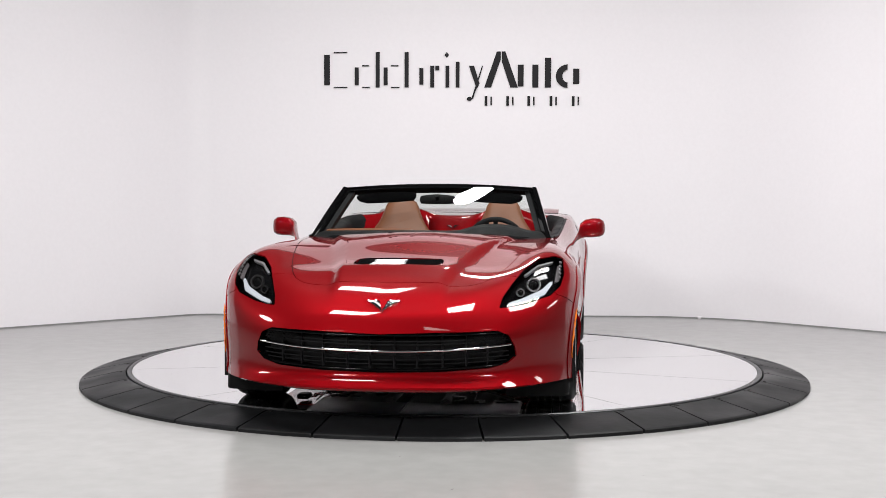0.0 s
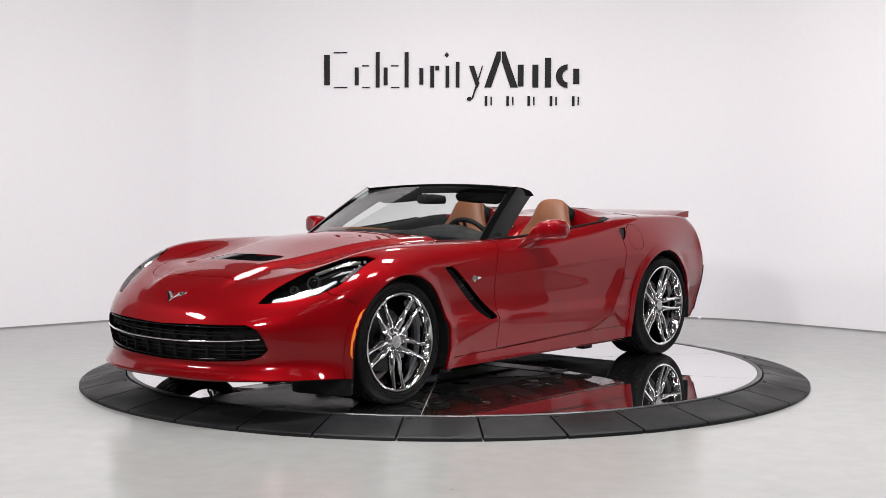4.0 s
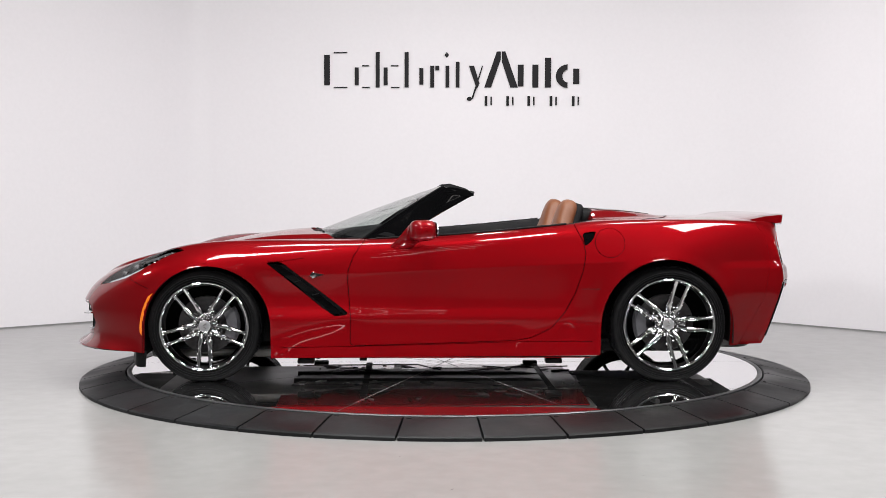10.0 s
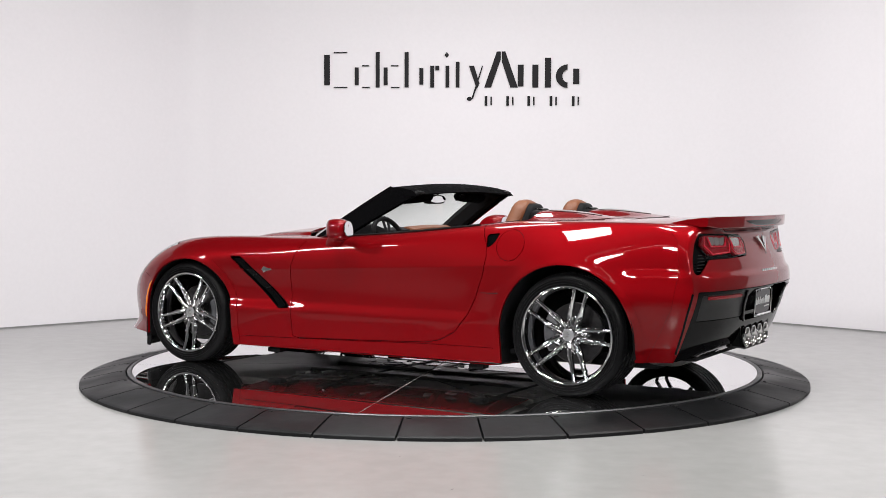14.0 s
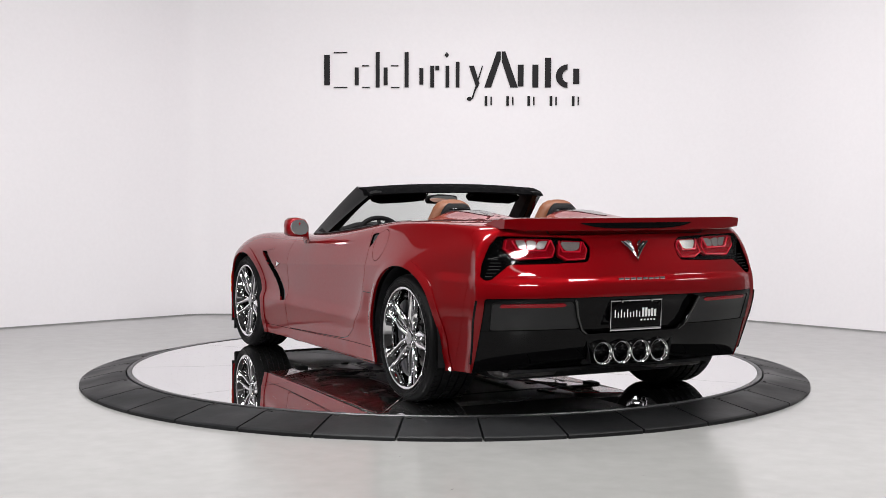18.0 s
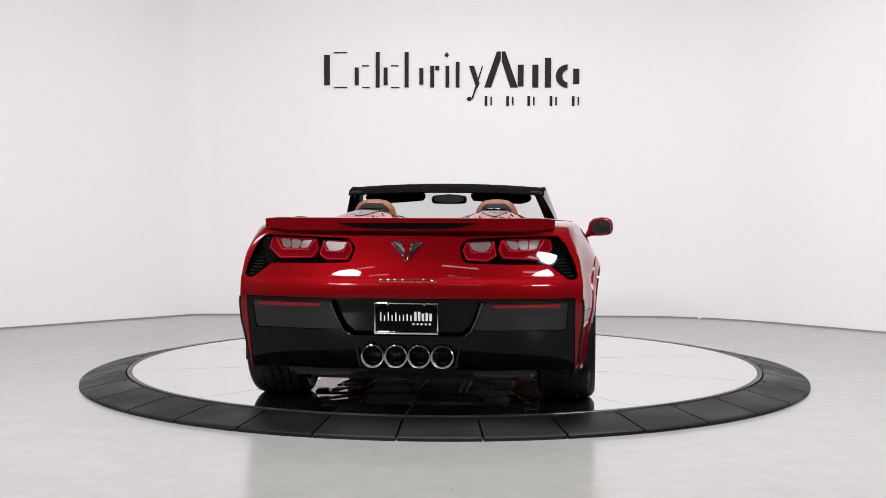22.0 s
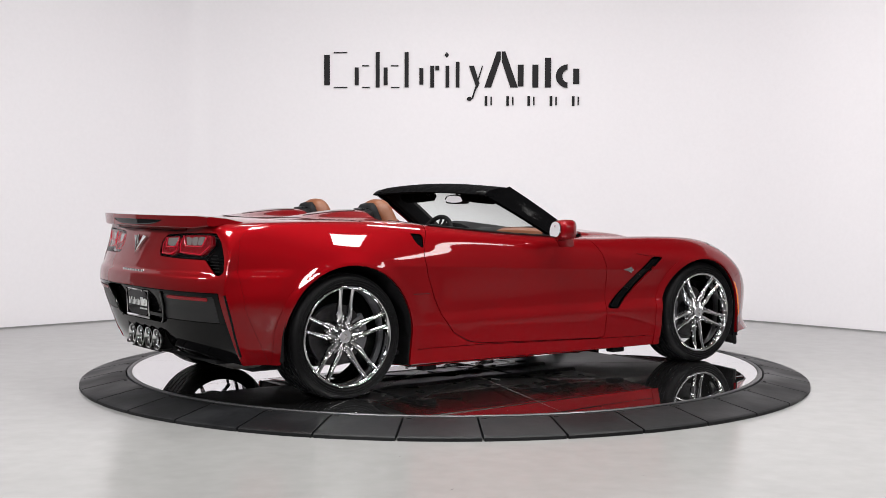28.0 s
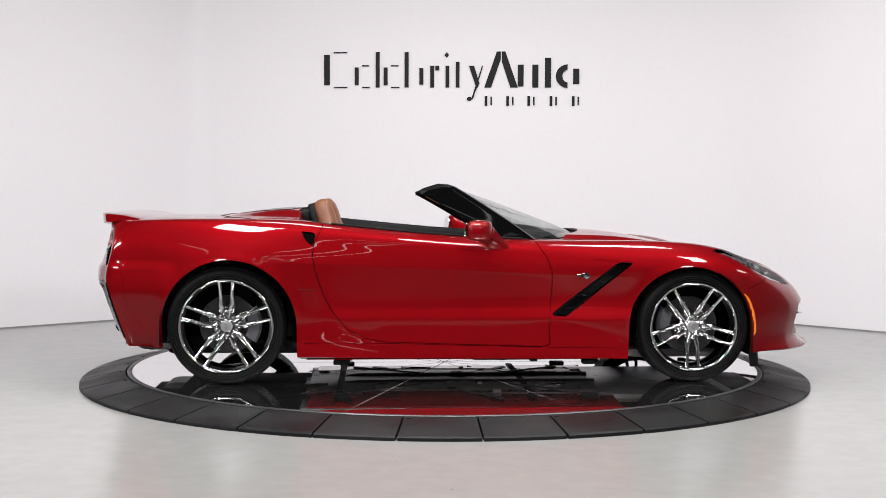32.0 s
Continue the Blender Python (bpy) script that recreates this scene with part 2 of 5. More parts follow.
def build_room():
    bm = bmesh.new()
    box(bm, (-6.2, -3.5, FLOOR_Z - .2), (6.2, 5.2, FLOOR_Z))
    tagged(thing("floor", "white sealed glossy concrete studio floor", "floor", kind="structure", data=bm_mesh("floor", bm, FLOOR)))
    # Unseen floor towards the camera, added so that the car reflects less brightness.
    bm = bmesh.new()
    box(bm, (-6.2, ROOM_BACK - .5, FLOOR_Z - .2), (6.2, -3.5, FLOOR_Z))
    thing("unseen_floor", "unseen dark grey floor, added to darken reflections in the car", "floor", kind="structure", data=bm_mesh("unseen_floor", bm, UNSEEN_FLOOR))
    bm = bmesh.new()
    box(bm, (-6.2, ROOM_BACK - .5, CEILING_Z), (6.2, 5.2, CEILING_Z + .15))
    tagged(thing("ceiling", "grey painted ceiling", "ceiling", kind="structure", data=bm_mesh("ceiling", bm, CEILING)))
    # the curved white backdrop: one flat middle with soft corners to two slanted wings
    pts = []
    for i, c in enumerate(CORNERS):
        if i in (0, 3):
            pts.append(Vector((*c, 0)))
            continue
        c = Vector((*c, 0))
        p, n = Vector((*CORNERS[i - 1], 0)), Vector((*CORNERS[i + 1], 0))
        r = .16 if i == 1 else .75
        a, b = c + (p - c).normalized() * r, c + (n - c).normalized() * r
        pts += [a.lerp(c, t).lerp(c.lerp(b, t), t) for t in [k / 8 for k in range(9)]]
    outs = []
    for i, p in enumerate(pts):
        d = (pts[min(i + 1, len(pts) - 1)] - pts[max(i - 1, 0)]).normalized()
        outs.append(p + Vector((-d.y, d.x, 0)) * .14)
    bm = bmesh.new()
    ring = [[bm.verts.new((p.x, p.y, z)) for p in row] for row in (pts, outs) for z in (FLOOR_Z, BACKDROP_TOP)]
    for i in range(len(pts) - 1):
        for a, b in ((0, 1), (2, 3), (0, 2), (1, 3)):
            bm.faces.new((ring[a][i], ring[a][i + 1], ring[b][i + 1], ring[b][i]))
    thing("wall_north", "smooth white painted backdrop wall with soft corners", "wall", kind="structure", data=bm_mesh("wall_north", bm, WALL))
    # thin grey strip that draws the shadow line where the backdrop meets the floor
    bm = bmesh.new()
    rows = [[bm.verts.new((p.x + (p.x - o.x) * k, p.y + (p.y - o.y) * k, z)) for p, o in zip(pts, outs)] for k, z in ((-.02, FLOOR_Z - .01), (.04, FLOOR_Z - .01), (.04, FLOOR_Z + .012), (-.02, FLOOR_Z + .012))]
    for i in range(len(pts) - 1):
        for a, b in ((0, 1), (1, 2), (2, 3)):
            bm.faces.new((rows[a][i], rows[a][i + 1], rows[b][i + 1], rows[b][i]))
    thing("shadow_line_strip", "thin grey strip drawn for the shadow line along the wall foot", "trim", kind="structure", data=bm_mesh("shadow_line_strip", bm, GREY_SHADE_CABLE))
    for k, y in enumerate((-7.2, -5.2, -3.4, -1.4, .3, 1.9, 3.6)):
        bm = bmesh.new()
        box(bm, (-5.55, y - .09, CEILING_Z - .22), (5.55, y + .09, CEILING_Z), .01)
        thing("ceiling_beam_%d" % (k + 1), "black steel beam under the ceiling", "beam", kind="structure", data=bm_mesh("ceiling_beam", bm, STEEL_BLACK))
    for k, (x, y) in enumerate([(x, y) for y in (-6.2, -8.2, -10.2) for x in (-3.4, 0, 3.4)]):
        bm = bmesh.new()
        box(bm, (x - .62, y - .035, CEILING_Z - .06), (x + .62, y + .035, CEILING_Z), .01)
        thing("tube_light", "long white tube light under the showroom ceiling", "ceiling lamp", data=bm_mesh("tube_light", bm, TUBE_LIGHT), group="tube lights of the showroom")
    wall_slab("wall_west", (-5.55, ROOM_BACK), (-5.55, 5.0), SHED, thick=-.12)
    wall_slab("wall_east", (5.55, 5.0), (5.55, ROOM_BACK), SHED, thick=-.12)
    wall_slab("wall_behind", (-5.55, 5.0), (5.55, 5.0), SHED, thick=-.12)
    wall_slab("wall_south", (5.55, ROOM_BACK), (-5.55, ROOM_BACK), SHED, thick=-.12)


build_room()
RING_IN, RING_OUT = 2.021, 2.298
DISC_R = 1.984
CENTRE = Matrix.Translation((.009, .012, 0))


def build_turntable():
    # fixed ring of black plates, sloping down to the floor
    ring = thing("turntable_ring", "black rubber-faced plates round a turntable, sloping to the floor", "turntable ring", CENTRE)
    count = 35
    for i in range(count):
        a0 = 2 * math.pi * i / count + .0026 + radians(-95.8)
        a1 = 2 * math.pi * (i + 1) / count - .0026 + radians(-95.8)
        prof = [(RING_IN, -.01), (RING_IN + .006, -.003), (RING_IN + .05, -.006), (RING_OUT - .02, -.046), (RING_OUT - .006, -.049), (RING_OUT, -.054), (RING_OUT, FLOOR_Z), (RING_IN, FLOOR_Z)]
        bm = bmesh.new()
        rows = []
        for k in range(9):
            a = a0 + (a1 - a0) * k / 8
            rows.append([bm.verts.new((r * math.cos(a), r * math.sin(a), z)) for r, z in prof])
        n = len(prof)
        for k in range(8):
            for j in range(n):
                bm.faces.new((rows[k][j], rows[k + 1][j], rows[k + 1][(j + 1) % n], rows[k][(j + 1) % n]))
        bm.faces.new(rows[0]), bm.faces.new(rows[-1][::-1])
        plate = part("plate", bm_mesh("plate", bm, RING_RUBBER), ring)
        bm = bmesh.new()
        mid = a0 + .012
        at = Matrix.Rotation(mid, 4, "Z") @ Matrix.Translation((RING_IN + .030, 0, -.0035)) @ Matrix.Rotation(radians(2), 4, "Y")
        box(bm, (-.006, -.013, -.002), (.006, .013, .0012), .0008, at)
        part("bolt_slot", bm_mesh("bolt_slot", bm, SEAM), plate)
    prof = [(DISC_R + .004, -.05), (DISC_R + .004, .0), (DISC_R + .008, .003), (DISC_R + .026, .003), (DISC_R + .03, -.001), (DISC_R + .03, -.05)]
    disc = thing("turntable_disc", "round mirror-topped turntable with radial seams", "turntable")
    part("edge_trim", lathe_mesh("edge_trim", prof, 160, RIM_METAL), disc, "dull metal edge band")
    for i in range(10):
        a0, a1 = radians(36 * i) , radians(36 * (i + 1))
        bm = bmesh.new()
        gap = .0045
        mid = (a0 + a1) / 2
        shift = Vector((math.cos(mid), math.sin(mid), 0)) * gap / math.sin((a1 - a0) / 2)
        outline = [shift] + [Vector((DISC_R * math.cos(a0 + (a1 - a0) * k / 16), DISC_R * math.sin(a0 + (a1 - a0) * k / 16), 0)) + shift * .3 for k in range(17)]
        outline = [(min(1, DISC_R / max(p.length, 1e-6)) * p).to_2d() for p in outline]
        prism(bm, [tuple(p) for p in outline], .04, Matrix.Translation((0, 0, -.04)))
        part("mirror_panel", bm_mesh("mirror_panel", bm, MIRROR), disc)
    part("base", lathe_mesh("base", [(0, -.052), (DISC_R + .002, -.052), (DISC_R + .002, -.006), (0, -.006)], 96, PALE_JOINT), disc)
    return disc


turntable = build_turntable()


def build_sign():
    """Flat charcoal lettering on the wall, as plain bars and blocks of its size."""
    sign = thing("wall_sign", "charcoal dealer sign of thin bars and heavy blocks on white wall", "sign")
    y0 = 3.87

    def place(px, pz):
        return ((px - 784) / 185.6, 1.1 + (343.5 - pz) / 185.6)

    def slab(name, outline):
        bm = bmesh.new()
        pts = [place(*p) for p in outline]
        prism(bm, pts, .012, Matrix(((1, 0, 0, 0), (0, 0, 1, y0 - .0258 * (pts[0][0] + 2.36) - .002), (0, 1, 0, 0), (0, 0, 0, 1))) @ Matrix.Translation((0, 0, -.012)))
        part(name, bm_mesh(name, bm, SIGN), sign)

    def bar(x0, x1, z0, z1):
        slab("bar", [(x0, z0), (x1, z0), (x1, z1), (x0, z1)])

    def oval(cx, cz, rx, rz):
        slab("disc", [(cx + rx * math.cos(k * math.pi / 12), cz + rz * math.sin(k * math.pi / 12)) for k in range(24)])

    # thin upright bars
    for x0, x1, z0, z1 in ((573, 583, 100, 153), (590, 614, 95, 97), (590, 614, 156, 158), (627, 634, 122, 153), (640, 652, 118, 120), (640, 654, 156, 158), (664, 671, 95, 157), (678, 685, 122, 153),
                           (691, 704, 118, 120), (691, 706, 156, 158), (715, 722, 95, 157), (741, 748, 123, 152), (760, 767, 119, 157), (769, 776, 119, 127), (787, 793.5, 119, 157), (805, 811.5, 112, 157)):
        bar(x0, x1, z0, z1)
    slab("block", [(828, 119), (837, 119), (847, 150), (842, 160)])
    slab("block", [(851, 119), (853, 119), (836, 176), (832, 178)])
    oval(829, 177, 4.5, 3.5)
    slab("block", [(789, 95), (793, 100), (789, 105), (785, 100)])
    # heavy blocks
    slab("block", [(855, 157), (877, 94), (884, 94), (884, 108), (867, 157)])
    slab("block", [(886, 94), (892, 94), (914, 157), (901, 157), (886, 112)])
    bar(914, 924, 117, 155), bar(939.5, 950, 117, 157), bar(961.5, 972, 105, 157)
    slab("disc", [(1001 + 20.5 * math.cos(k * math.pi / 12), 137 + 20.5 * math.sin(k * math.pi / 12)) for k in range(6, 19)] + [(1001 + 9 * math.cos(k * math.pi / 12), 137 + 11 * math.sin(k * math.pi / 12)) for k in range(18, 5, -1)])
    bar(1011, 1021.5, 124, 151)
    # the small line
    for x in (856, 894, 931, 970, 1009):
        bar(x, x + 4.5, 172, 189)
        bar(x + 10, x + 12.5, 173, 188)


build_sign()


def build_floor_marks():
    """Scuffs on the white floor, and the small outlet with its loose cable at the wall foot."""
    rng = random.Random(11)
    bm = bmesh.new()
    for k in range(46):
        x, y = rng.uniform(-3.6, 3.6), rng.uniform(-3.5, 3.4)
        if math.hypot(x, y) < 2.42:
            continue
        a, n = rng.uniform(0, math.pi), rng.randint(5, 8)
        long, wide = rng.uniform(.006, .03), rng.uniform(.002, .006)
        pts = []
        for i in range(n):
            t = 2 * math.pi * i / n
            u, w = long * math.cos(t) * rng.uniform(.7, 1), wide * math.sin(t) * rng.uniform(.6, 1)
            pts.append(bm.verts.new((x + u * math.cos(a) - w * math.sin(a), y + u * math.sin(a) + w * math.cos(a), FLOOR_Z + .0012)))
        bm.faces.new(pts)
    thing("floor_scuffs", "small dark scuffs and specks on the white floor", "scuffs", kind="stuff", data=bm_mesh("floor_scuffs", bm, SCUFF))
    box_ob = thing("floor_outlet", "small white cable outlet at the foot of the wall", "outlet", pose(2.44, 3.63, FLOOR_Z))
    bm = bmesh.new()
    box(bm, (-.045, -.02, 0), (.045, .02, .022), .005)
    part("cover", bm_mesh("cover", bm, WALL), box_ob)
    part("cable", tube("cable", [(.045, 0, .008), (.09, -.01, .010), (.12, .012, .008), (.16, .0, .008)], .005, GREY_SHADE_CABLE), box_ob)


build_floor_marks()
# ---------------------------------------------------------------- car shell
# design lines of one half of the body, nose to tail, each (x, y, z); x forward, y outward
LINE_BOTTOM = [(2.27, 0, .175), (2.25, .30, .175), (2.17, .53, .18), (2.03, .72, .18), (1.87, .83, .18), (1.66, .895, .17),
               (1.35, .89, .15), (.95, .892, .142), (.5, .879, .145), (0, .878, .147), (-.5, .882, .15), (-.92, .89, .157),
               (-1.35, .91, .18), (-1.68, .856, .207), (-1.895, 0.812, 0.215), (-1.935, 0.783, 0.22), (-2.005, 0.45, 0.23), (-2.02, 0, .24)]
LINE_SILL = [(2.20, 0, .235), (2.18, .30, .235), (2.11, .53, .24), (2.0, .70, .25), (1.85, .82, .25), (1.66, .90, .25),
             (1.35, .915, .25), (.95, .898, .22), (.5, .884, .215), (0, .884, .225), (-.5, .888, .245), (-.92, .905, .26),
             (-1.35, .925, .3), (-1.70, .875, .3), (-1.925, 0.831, 0.3), (-1.967, 0.805, 0.3), (-2.063, 0.48, 0.3), (-2.08, 0, .3)]
LINE_CREASE = [(2.225, 0, .32), (2.205, .30, .32), (2.135, .53, .325), (2.01, .70, .33), (1.855, .825, .34), (1.66, .905, .36),
               (1.35, .928, .38), (.95, .900, .385), (.5, .895, .378), (0, .897, .370), (-.5, .901, .360), (-.92, .922, .38),
               (-1.35, .94, .42), (-1.71, .886, .42), (-1.962, 0.839, 0.42), (-2.005, 0.813, 0.42), (-2.108, 0.5, 0.42), (-2.135, 0, .42)]
LINE_HOLLOW = [(2.243, 0, .40), (2.224, .30, .405), (2.148, .53, .41), (2.02, .70, .42), (1.86, .826, .44), (1.66, .907, .47),
               (1.35, .932, .50), (.95, .887, .50), (.5, .884, .49), (0, .887, .485), (-.5, .895, .49), (-.92, .924, .52),
               (-1.35, .945, .56), (-1.72, .898, .55), (-1.995, 0.847, 0.54), (-2.040, 0.821, 0.535), (-2.140, 0.5, 0.53), (-2.165, 0, .53)]
LINE_WIDEST = [(2.223, 0, .455), (2.205, .30, .46), (2.13, .53, .465), (2.005, .70, .48), (1.85, .825, .52), (1.65, .905, .565),
               (1.35, .93, .62), (.95, .902, .63), (.5, .893, .636), (0, .898, .655), (-.5, .906, .675), (-.92, .927, .695),
               (-1.35, .943, .70), (-1.72, .880, .68), (-2.002, 0.838, 0.65), (-2.048, 0.822, 0.645), (-2.152, 0.5, 0.645), (-2.185, 0, .645)]
LINE_SHOULDER = [(2.19, 0, .515), (2.165, .29, .525), (2.08, .52, .54), (1.955, .685, .565), (1.80, .81, .62), (1.62, .885, .68),
                 (1.35, .905, .73), (.95, .885, .735), (.5, .877, .74), (0, .882, .755), (-.5, .887, .78), (-.92, .895, .808),
                 (-1.35, .910, .803), (-1.7, .868, .81), (-1.955, 0.826, 0.82), (-2.012, 0.792, 0.815), (-2.102, 0.48, 0.81), (-2.142, 0., 0.81)]
LINE_CREST = [(2.13, 0, .565), (2.09, .27, .585), (1.97, .48, .635), (1.82, .61, .685), (1.66, .70, .745), (1.50, .74, .795),
              (1.28, .75, .822), (.95, .76, .828), (.5, .795, .825), (0, .815, .845), (-.5, .826, .885), (-0.92, 0.828, 0.920),
              (-1.35, 0.832, 0.924), (-1.7, 0.806, 0.925), (-1.91, 0.775, 0.922), (-2.05, 0.645, 0.928), (-2.072, 0.4, 0.938), (-2.098, 0., 0.938)]
LINE_VALLEY = [(2.08, 0, .605), (2.02, .20, .63), (1.89, .34, .658), (1.75, .43, .694), (1.60, .48, .712), (1.47, .50, .735),
               (1.27, .50, .767), (.95, .50, .810), (.5, .50, .83), (0, .50, .86), (-0.5, 0.53, 0.9), (-0.92, 0.62, 0.945),
               (-1.35, 0.68, 0.953), (-1.68, 0.67, 0.953), (-1.87, 0.63, 0.95), (-2., 0.52, 0.95), (-2.06, .27, .955), (-2.09, 0, .95)]
LINE_SPINE = [(2.03, 0, .625), (1.94, 0, .654), (1.82, 0, .686), (1.70, 0, .717), (1.57, 0, .738), (1.45, 0, .757),
              (1.26, 0, .793), (.95, 0, .847), (.5, 0, .866), (0, 0, .87), (-.5, 0, .90), (-.92, 0, .94),
              (-1.35, 0, .955), (-1.65, 0, .965), (-1.82, 0, .965), (-1.93, 0, .962), (-2.0, 0, .96), (-2.05, 0, .955)]


def bspline(points, steps, flip_start, flip_end):
    """A smooth cubic through rows of points (rows along axis 0); flip mirrors the row beyond an end, else it runs straight on."""
    def ends(p):
        a = p[1] * (1, -1, 1) if flip_start else 2 * p[0] - p[1]
        b = p[-2] * (1, -1, 1) if flip_end else 2 * p[-1] - p[-2]
        return np.concatenate([a[None], p, b[None]])
    q = points.copy()
    for _ in range(2):
        e = ends(q)
        q = q + (points - (e[:-2] + 4 * e[1:-1] + e[2:]) / 6)
    e = ends(q)
    rows = []
    for i in range(len(points) - 1):
        for k in range(steps):
            t = k / steps
            w = ((1 - t) ** 3 / 6, (3 * t ** 3 - 6 * t * t + 4) / 6, (-3 * t ** 3 + 3 * t * t + 3 * t + 1) / 6, t ** 3 / 6)
            rows.append(sum(c * e[i + j] for j, c in enumerate(w)))
    rows.append((e[-3] + 4 * e[-2] + e[-1]) / 6)
    return np.array(rows)


def ease(a, b, v):
    t = np.clip((v - a) / (b - a), 0, 1)
    return t * t * (3 - 2 * t)


def shell_grid(along=14, across=22):
    lines = np.array([LINE_BOTTOM, LINE_SILL, LINE_CREASE, LINE_HOLLOW, LINE_WIDEST, LINE_SHOULDER, LINE_CREST, LINE_VALLEY, LINE_SPINE], float)
    lines[..., 0] = np.where(lines[..., 0] > 1.66, 1.66 + (lines[..., 0] - 1.66) * .945, lines[..., 0])
    g = np.array([bspline(line, along, True, True) for line in lines])
    g = bspline(g.reshape(9, -1, 3), across, False, True)
    x, y, z = g[..., 0].copy(), g[..., 1].copy(), g[..., 2].copy()
    # raised middle of the bonnet, wider towards the windscreen
    edge = np.interp(-x, [-2.15, -1.9, -1.7, -1.4, -1.0, -.7], [.25, .26, .29, .34, .42, .50])
    g[..., 2] += .024 * (1 - ease(edge - .012, edge + .050, y)) * ease(2.12, 1.85, x) * ease(.2, .7, x) * (z > .53)
    # ledge behind the rear wheel, level with the foot of the lamps
    g[..., 1] += .011 * ease(.715, .66, z) * ease(.34, .52, z) * ease(-1.62, -1.76, x) * (y > .72) * ease(-2.06, -1.99, x)
    # step of the rear bumper under the lamps
    g[..., 0] -= .014 * ease(.695, .66, z) * ease(.50, .60, z) * ease(-1.9, -2.05, x) * (1 - ease(.70, .84, y))
    # sharp character lines along the flank
    flank = (y > .7) * ease(1.02, .90, x) * ease(-1.12, -1.0, x)
    upper = .636 - .045 * (x - .5)
    g[..., 1] += .0026 * flank * np.exp(-np.abs(z - upper) / .018)
    # ledge low behind the front wheel, fading along the door
    ledge = np.where(z > .368, ease(.445, .372, z), np.clip((z - .16) / .205, 0, 1))
    g[..., 1] += (.009 + .010 * ease(.10, .75, x)) * (y > .7) * ledge * ease(1.08, .98, x) * ease(-.95, -.70, x)
    # facets behind the front wheel and ahead of the rear wheel
    for line, height in (([(.97, .25), (.80, .32), (.52, .395)], .006), ([(-.50, .245), (-.66, .31), (-.76, .41), (-.84, .55)], .006)):
        d = np.full(x.shape, 9.0)
        for (ax, az), (bx, bz) in zip(line, line[1:]):
            t = np.clip(((x - ax) * (bx - ax) + (z - az) * (bz - az)) / ((bx - ax) ** 2 + (bz - az) ** 2), 0, 1)
            d = np.minimum(d, np.hypot(x - ax - t * (bx - ax), z - az - t * (bz - az)))
        g[..., 1] += height * (y > .7) * np.exp(-(d / .06) ** 2)
    # rolled lips round the wheel arches
    for cx, cz, r in ((1.335, .31, .367), (-1.34, .330, .388)):
        d = np.hypot(x - cx, np.maximum(z - cz, 0)) - r
        g[..., 1] += .008 * np.exp(-(d / .035) ** 2) * (y > .7) * (z < .8)
    # two humps behind the seats
    hump = ease(-.6, -.95, x) * (1 - ease(-1.0, -1.55, x)) * np.exp(-(np.abs(y - .36) / .17) ** 3.2)
    g[..., 2] += .057 * hump
    g[:, 0, 1] = g[:, -1, 1] = 0
    g[-1, :, 1] = 0
    return g


def grid_normals(g):
    du, dv = np.gradient(g, axis=1), np.gradient(g, axis=0)
    n = np.cross(du, dv)
    n /= np.linalg.norm(n, axis=2, keepdims=True) + 1e-12
    return n


# ---------------------------------------------------------------- cutting panels out of the shell
def clip(panel, values, keep_above=0.0):
    """Keeps the piece of a panel (verts, normals, faces) where values, one a vertex, are above the limit; cut edges run straight through faces."""
    V, N, F = panel
    f = np.asarray(values) - keep_above
    inside = f > 0
    V2, N2, F2, remap, cuts = [], [], [], {}, {}

    def old(i):
        if i not in remap:
            remap[i] = len(V2)
            V2.append(V[i]), N2.append(N[i])
        return remap[i]

    def cut(i, j):
        key = (min(i, j), max(i, j))
        if key not in cuts:
            t = f[i] / (f[i] - f[j])
            n = N[i] + (N[j] - N[i]) * t
            cuts[key] = len(V2)
            V2.append(V[i] + (V[j] - V[i]) * t), N2.append(n / (np.linalg.norm(n) + 1e-12))
        return cuts[key]

    for face in F:
        ins = [inside[i] for i in face]
        if all(ins):
            F2.append([old(i) for i in face])
        elif any(ins):
            out = []
            for a, i in enumerate(face):
                j = face[(a + 1) % len(face)]
                if inside[i]:
                    out.append(old(i))
                if inside[i] != inside[j]:
                    out.append(cut(i, j))
            if len(out) >= 3:
                F2.append(out)
    return np.array(V2).reshape(-1, 3), np.array(N2).reshape(-1, 3), F2


def distance(points, outline):
    """Signed distance of 2D points to a closed outline, positive inside."""
    P, poly = np.asarray(points), np.asarray(outline, float)
    best = np.full(len(P), 1e9)
    inside = np.zeros(len(P), bool)
    for a, b in zip(poly, np.roll(poly, -1, axis=0)):
        e, w = b - a, P - a
        t = np.clip((w @ e) / (e @ e + 1e-12), 0, 1)
        best = np.minimum(best, np.hypot(*(w - t[:, None] * e).T))
        cross = (a[1] <= P[:, 1]) != (b[1] <= P[:, 1])
        with np.errstate(divide="ignore", invalid="ignore"):
            hit = P[:, 0] < a[0] + (P[:, 1] - a[1]) * e[0] / (e[1] if e[1] else 1e-12)
        inside ^= cross & hit
    return np.where(inside, best, -best)


def rounded(outline, turns=3):
    """Cuts the corners of a closed outline, so that it curves."""
    p = [np.array(q, float) for q in outline]
    for _ in range(turns):
        p = [v for a, b in zip(p, p[1:] + p[:1]) for v in (a * .75 + b * .25, a * .25 + b * .75)]
    return [tuple(q) for q in p]


def xy(P):
    return P[0][:, (0, 1)]


def xz(P):
    return P[0][:, (0, 2)]


def yz(P):
    return P[0][:, (1, 2)]


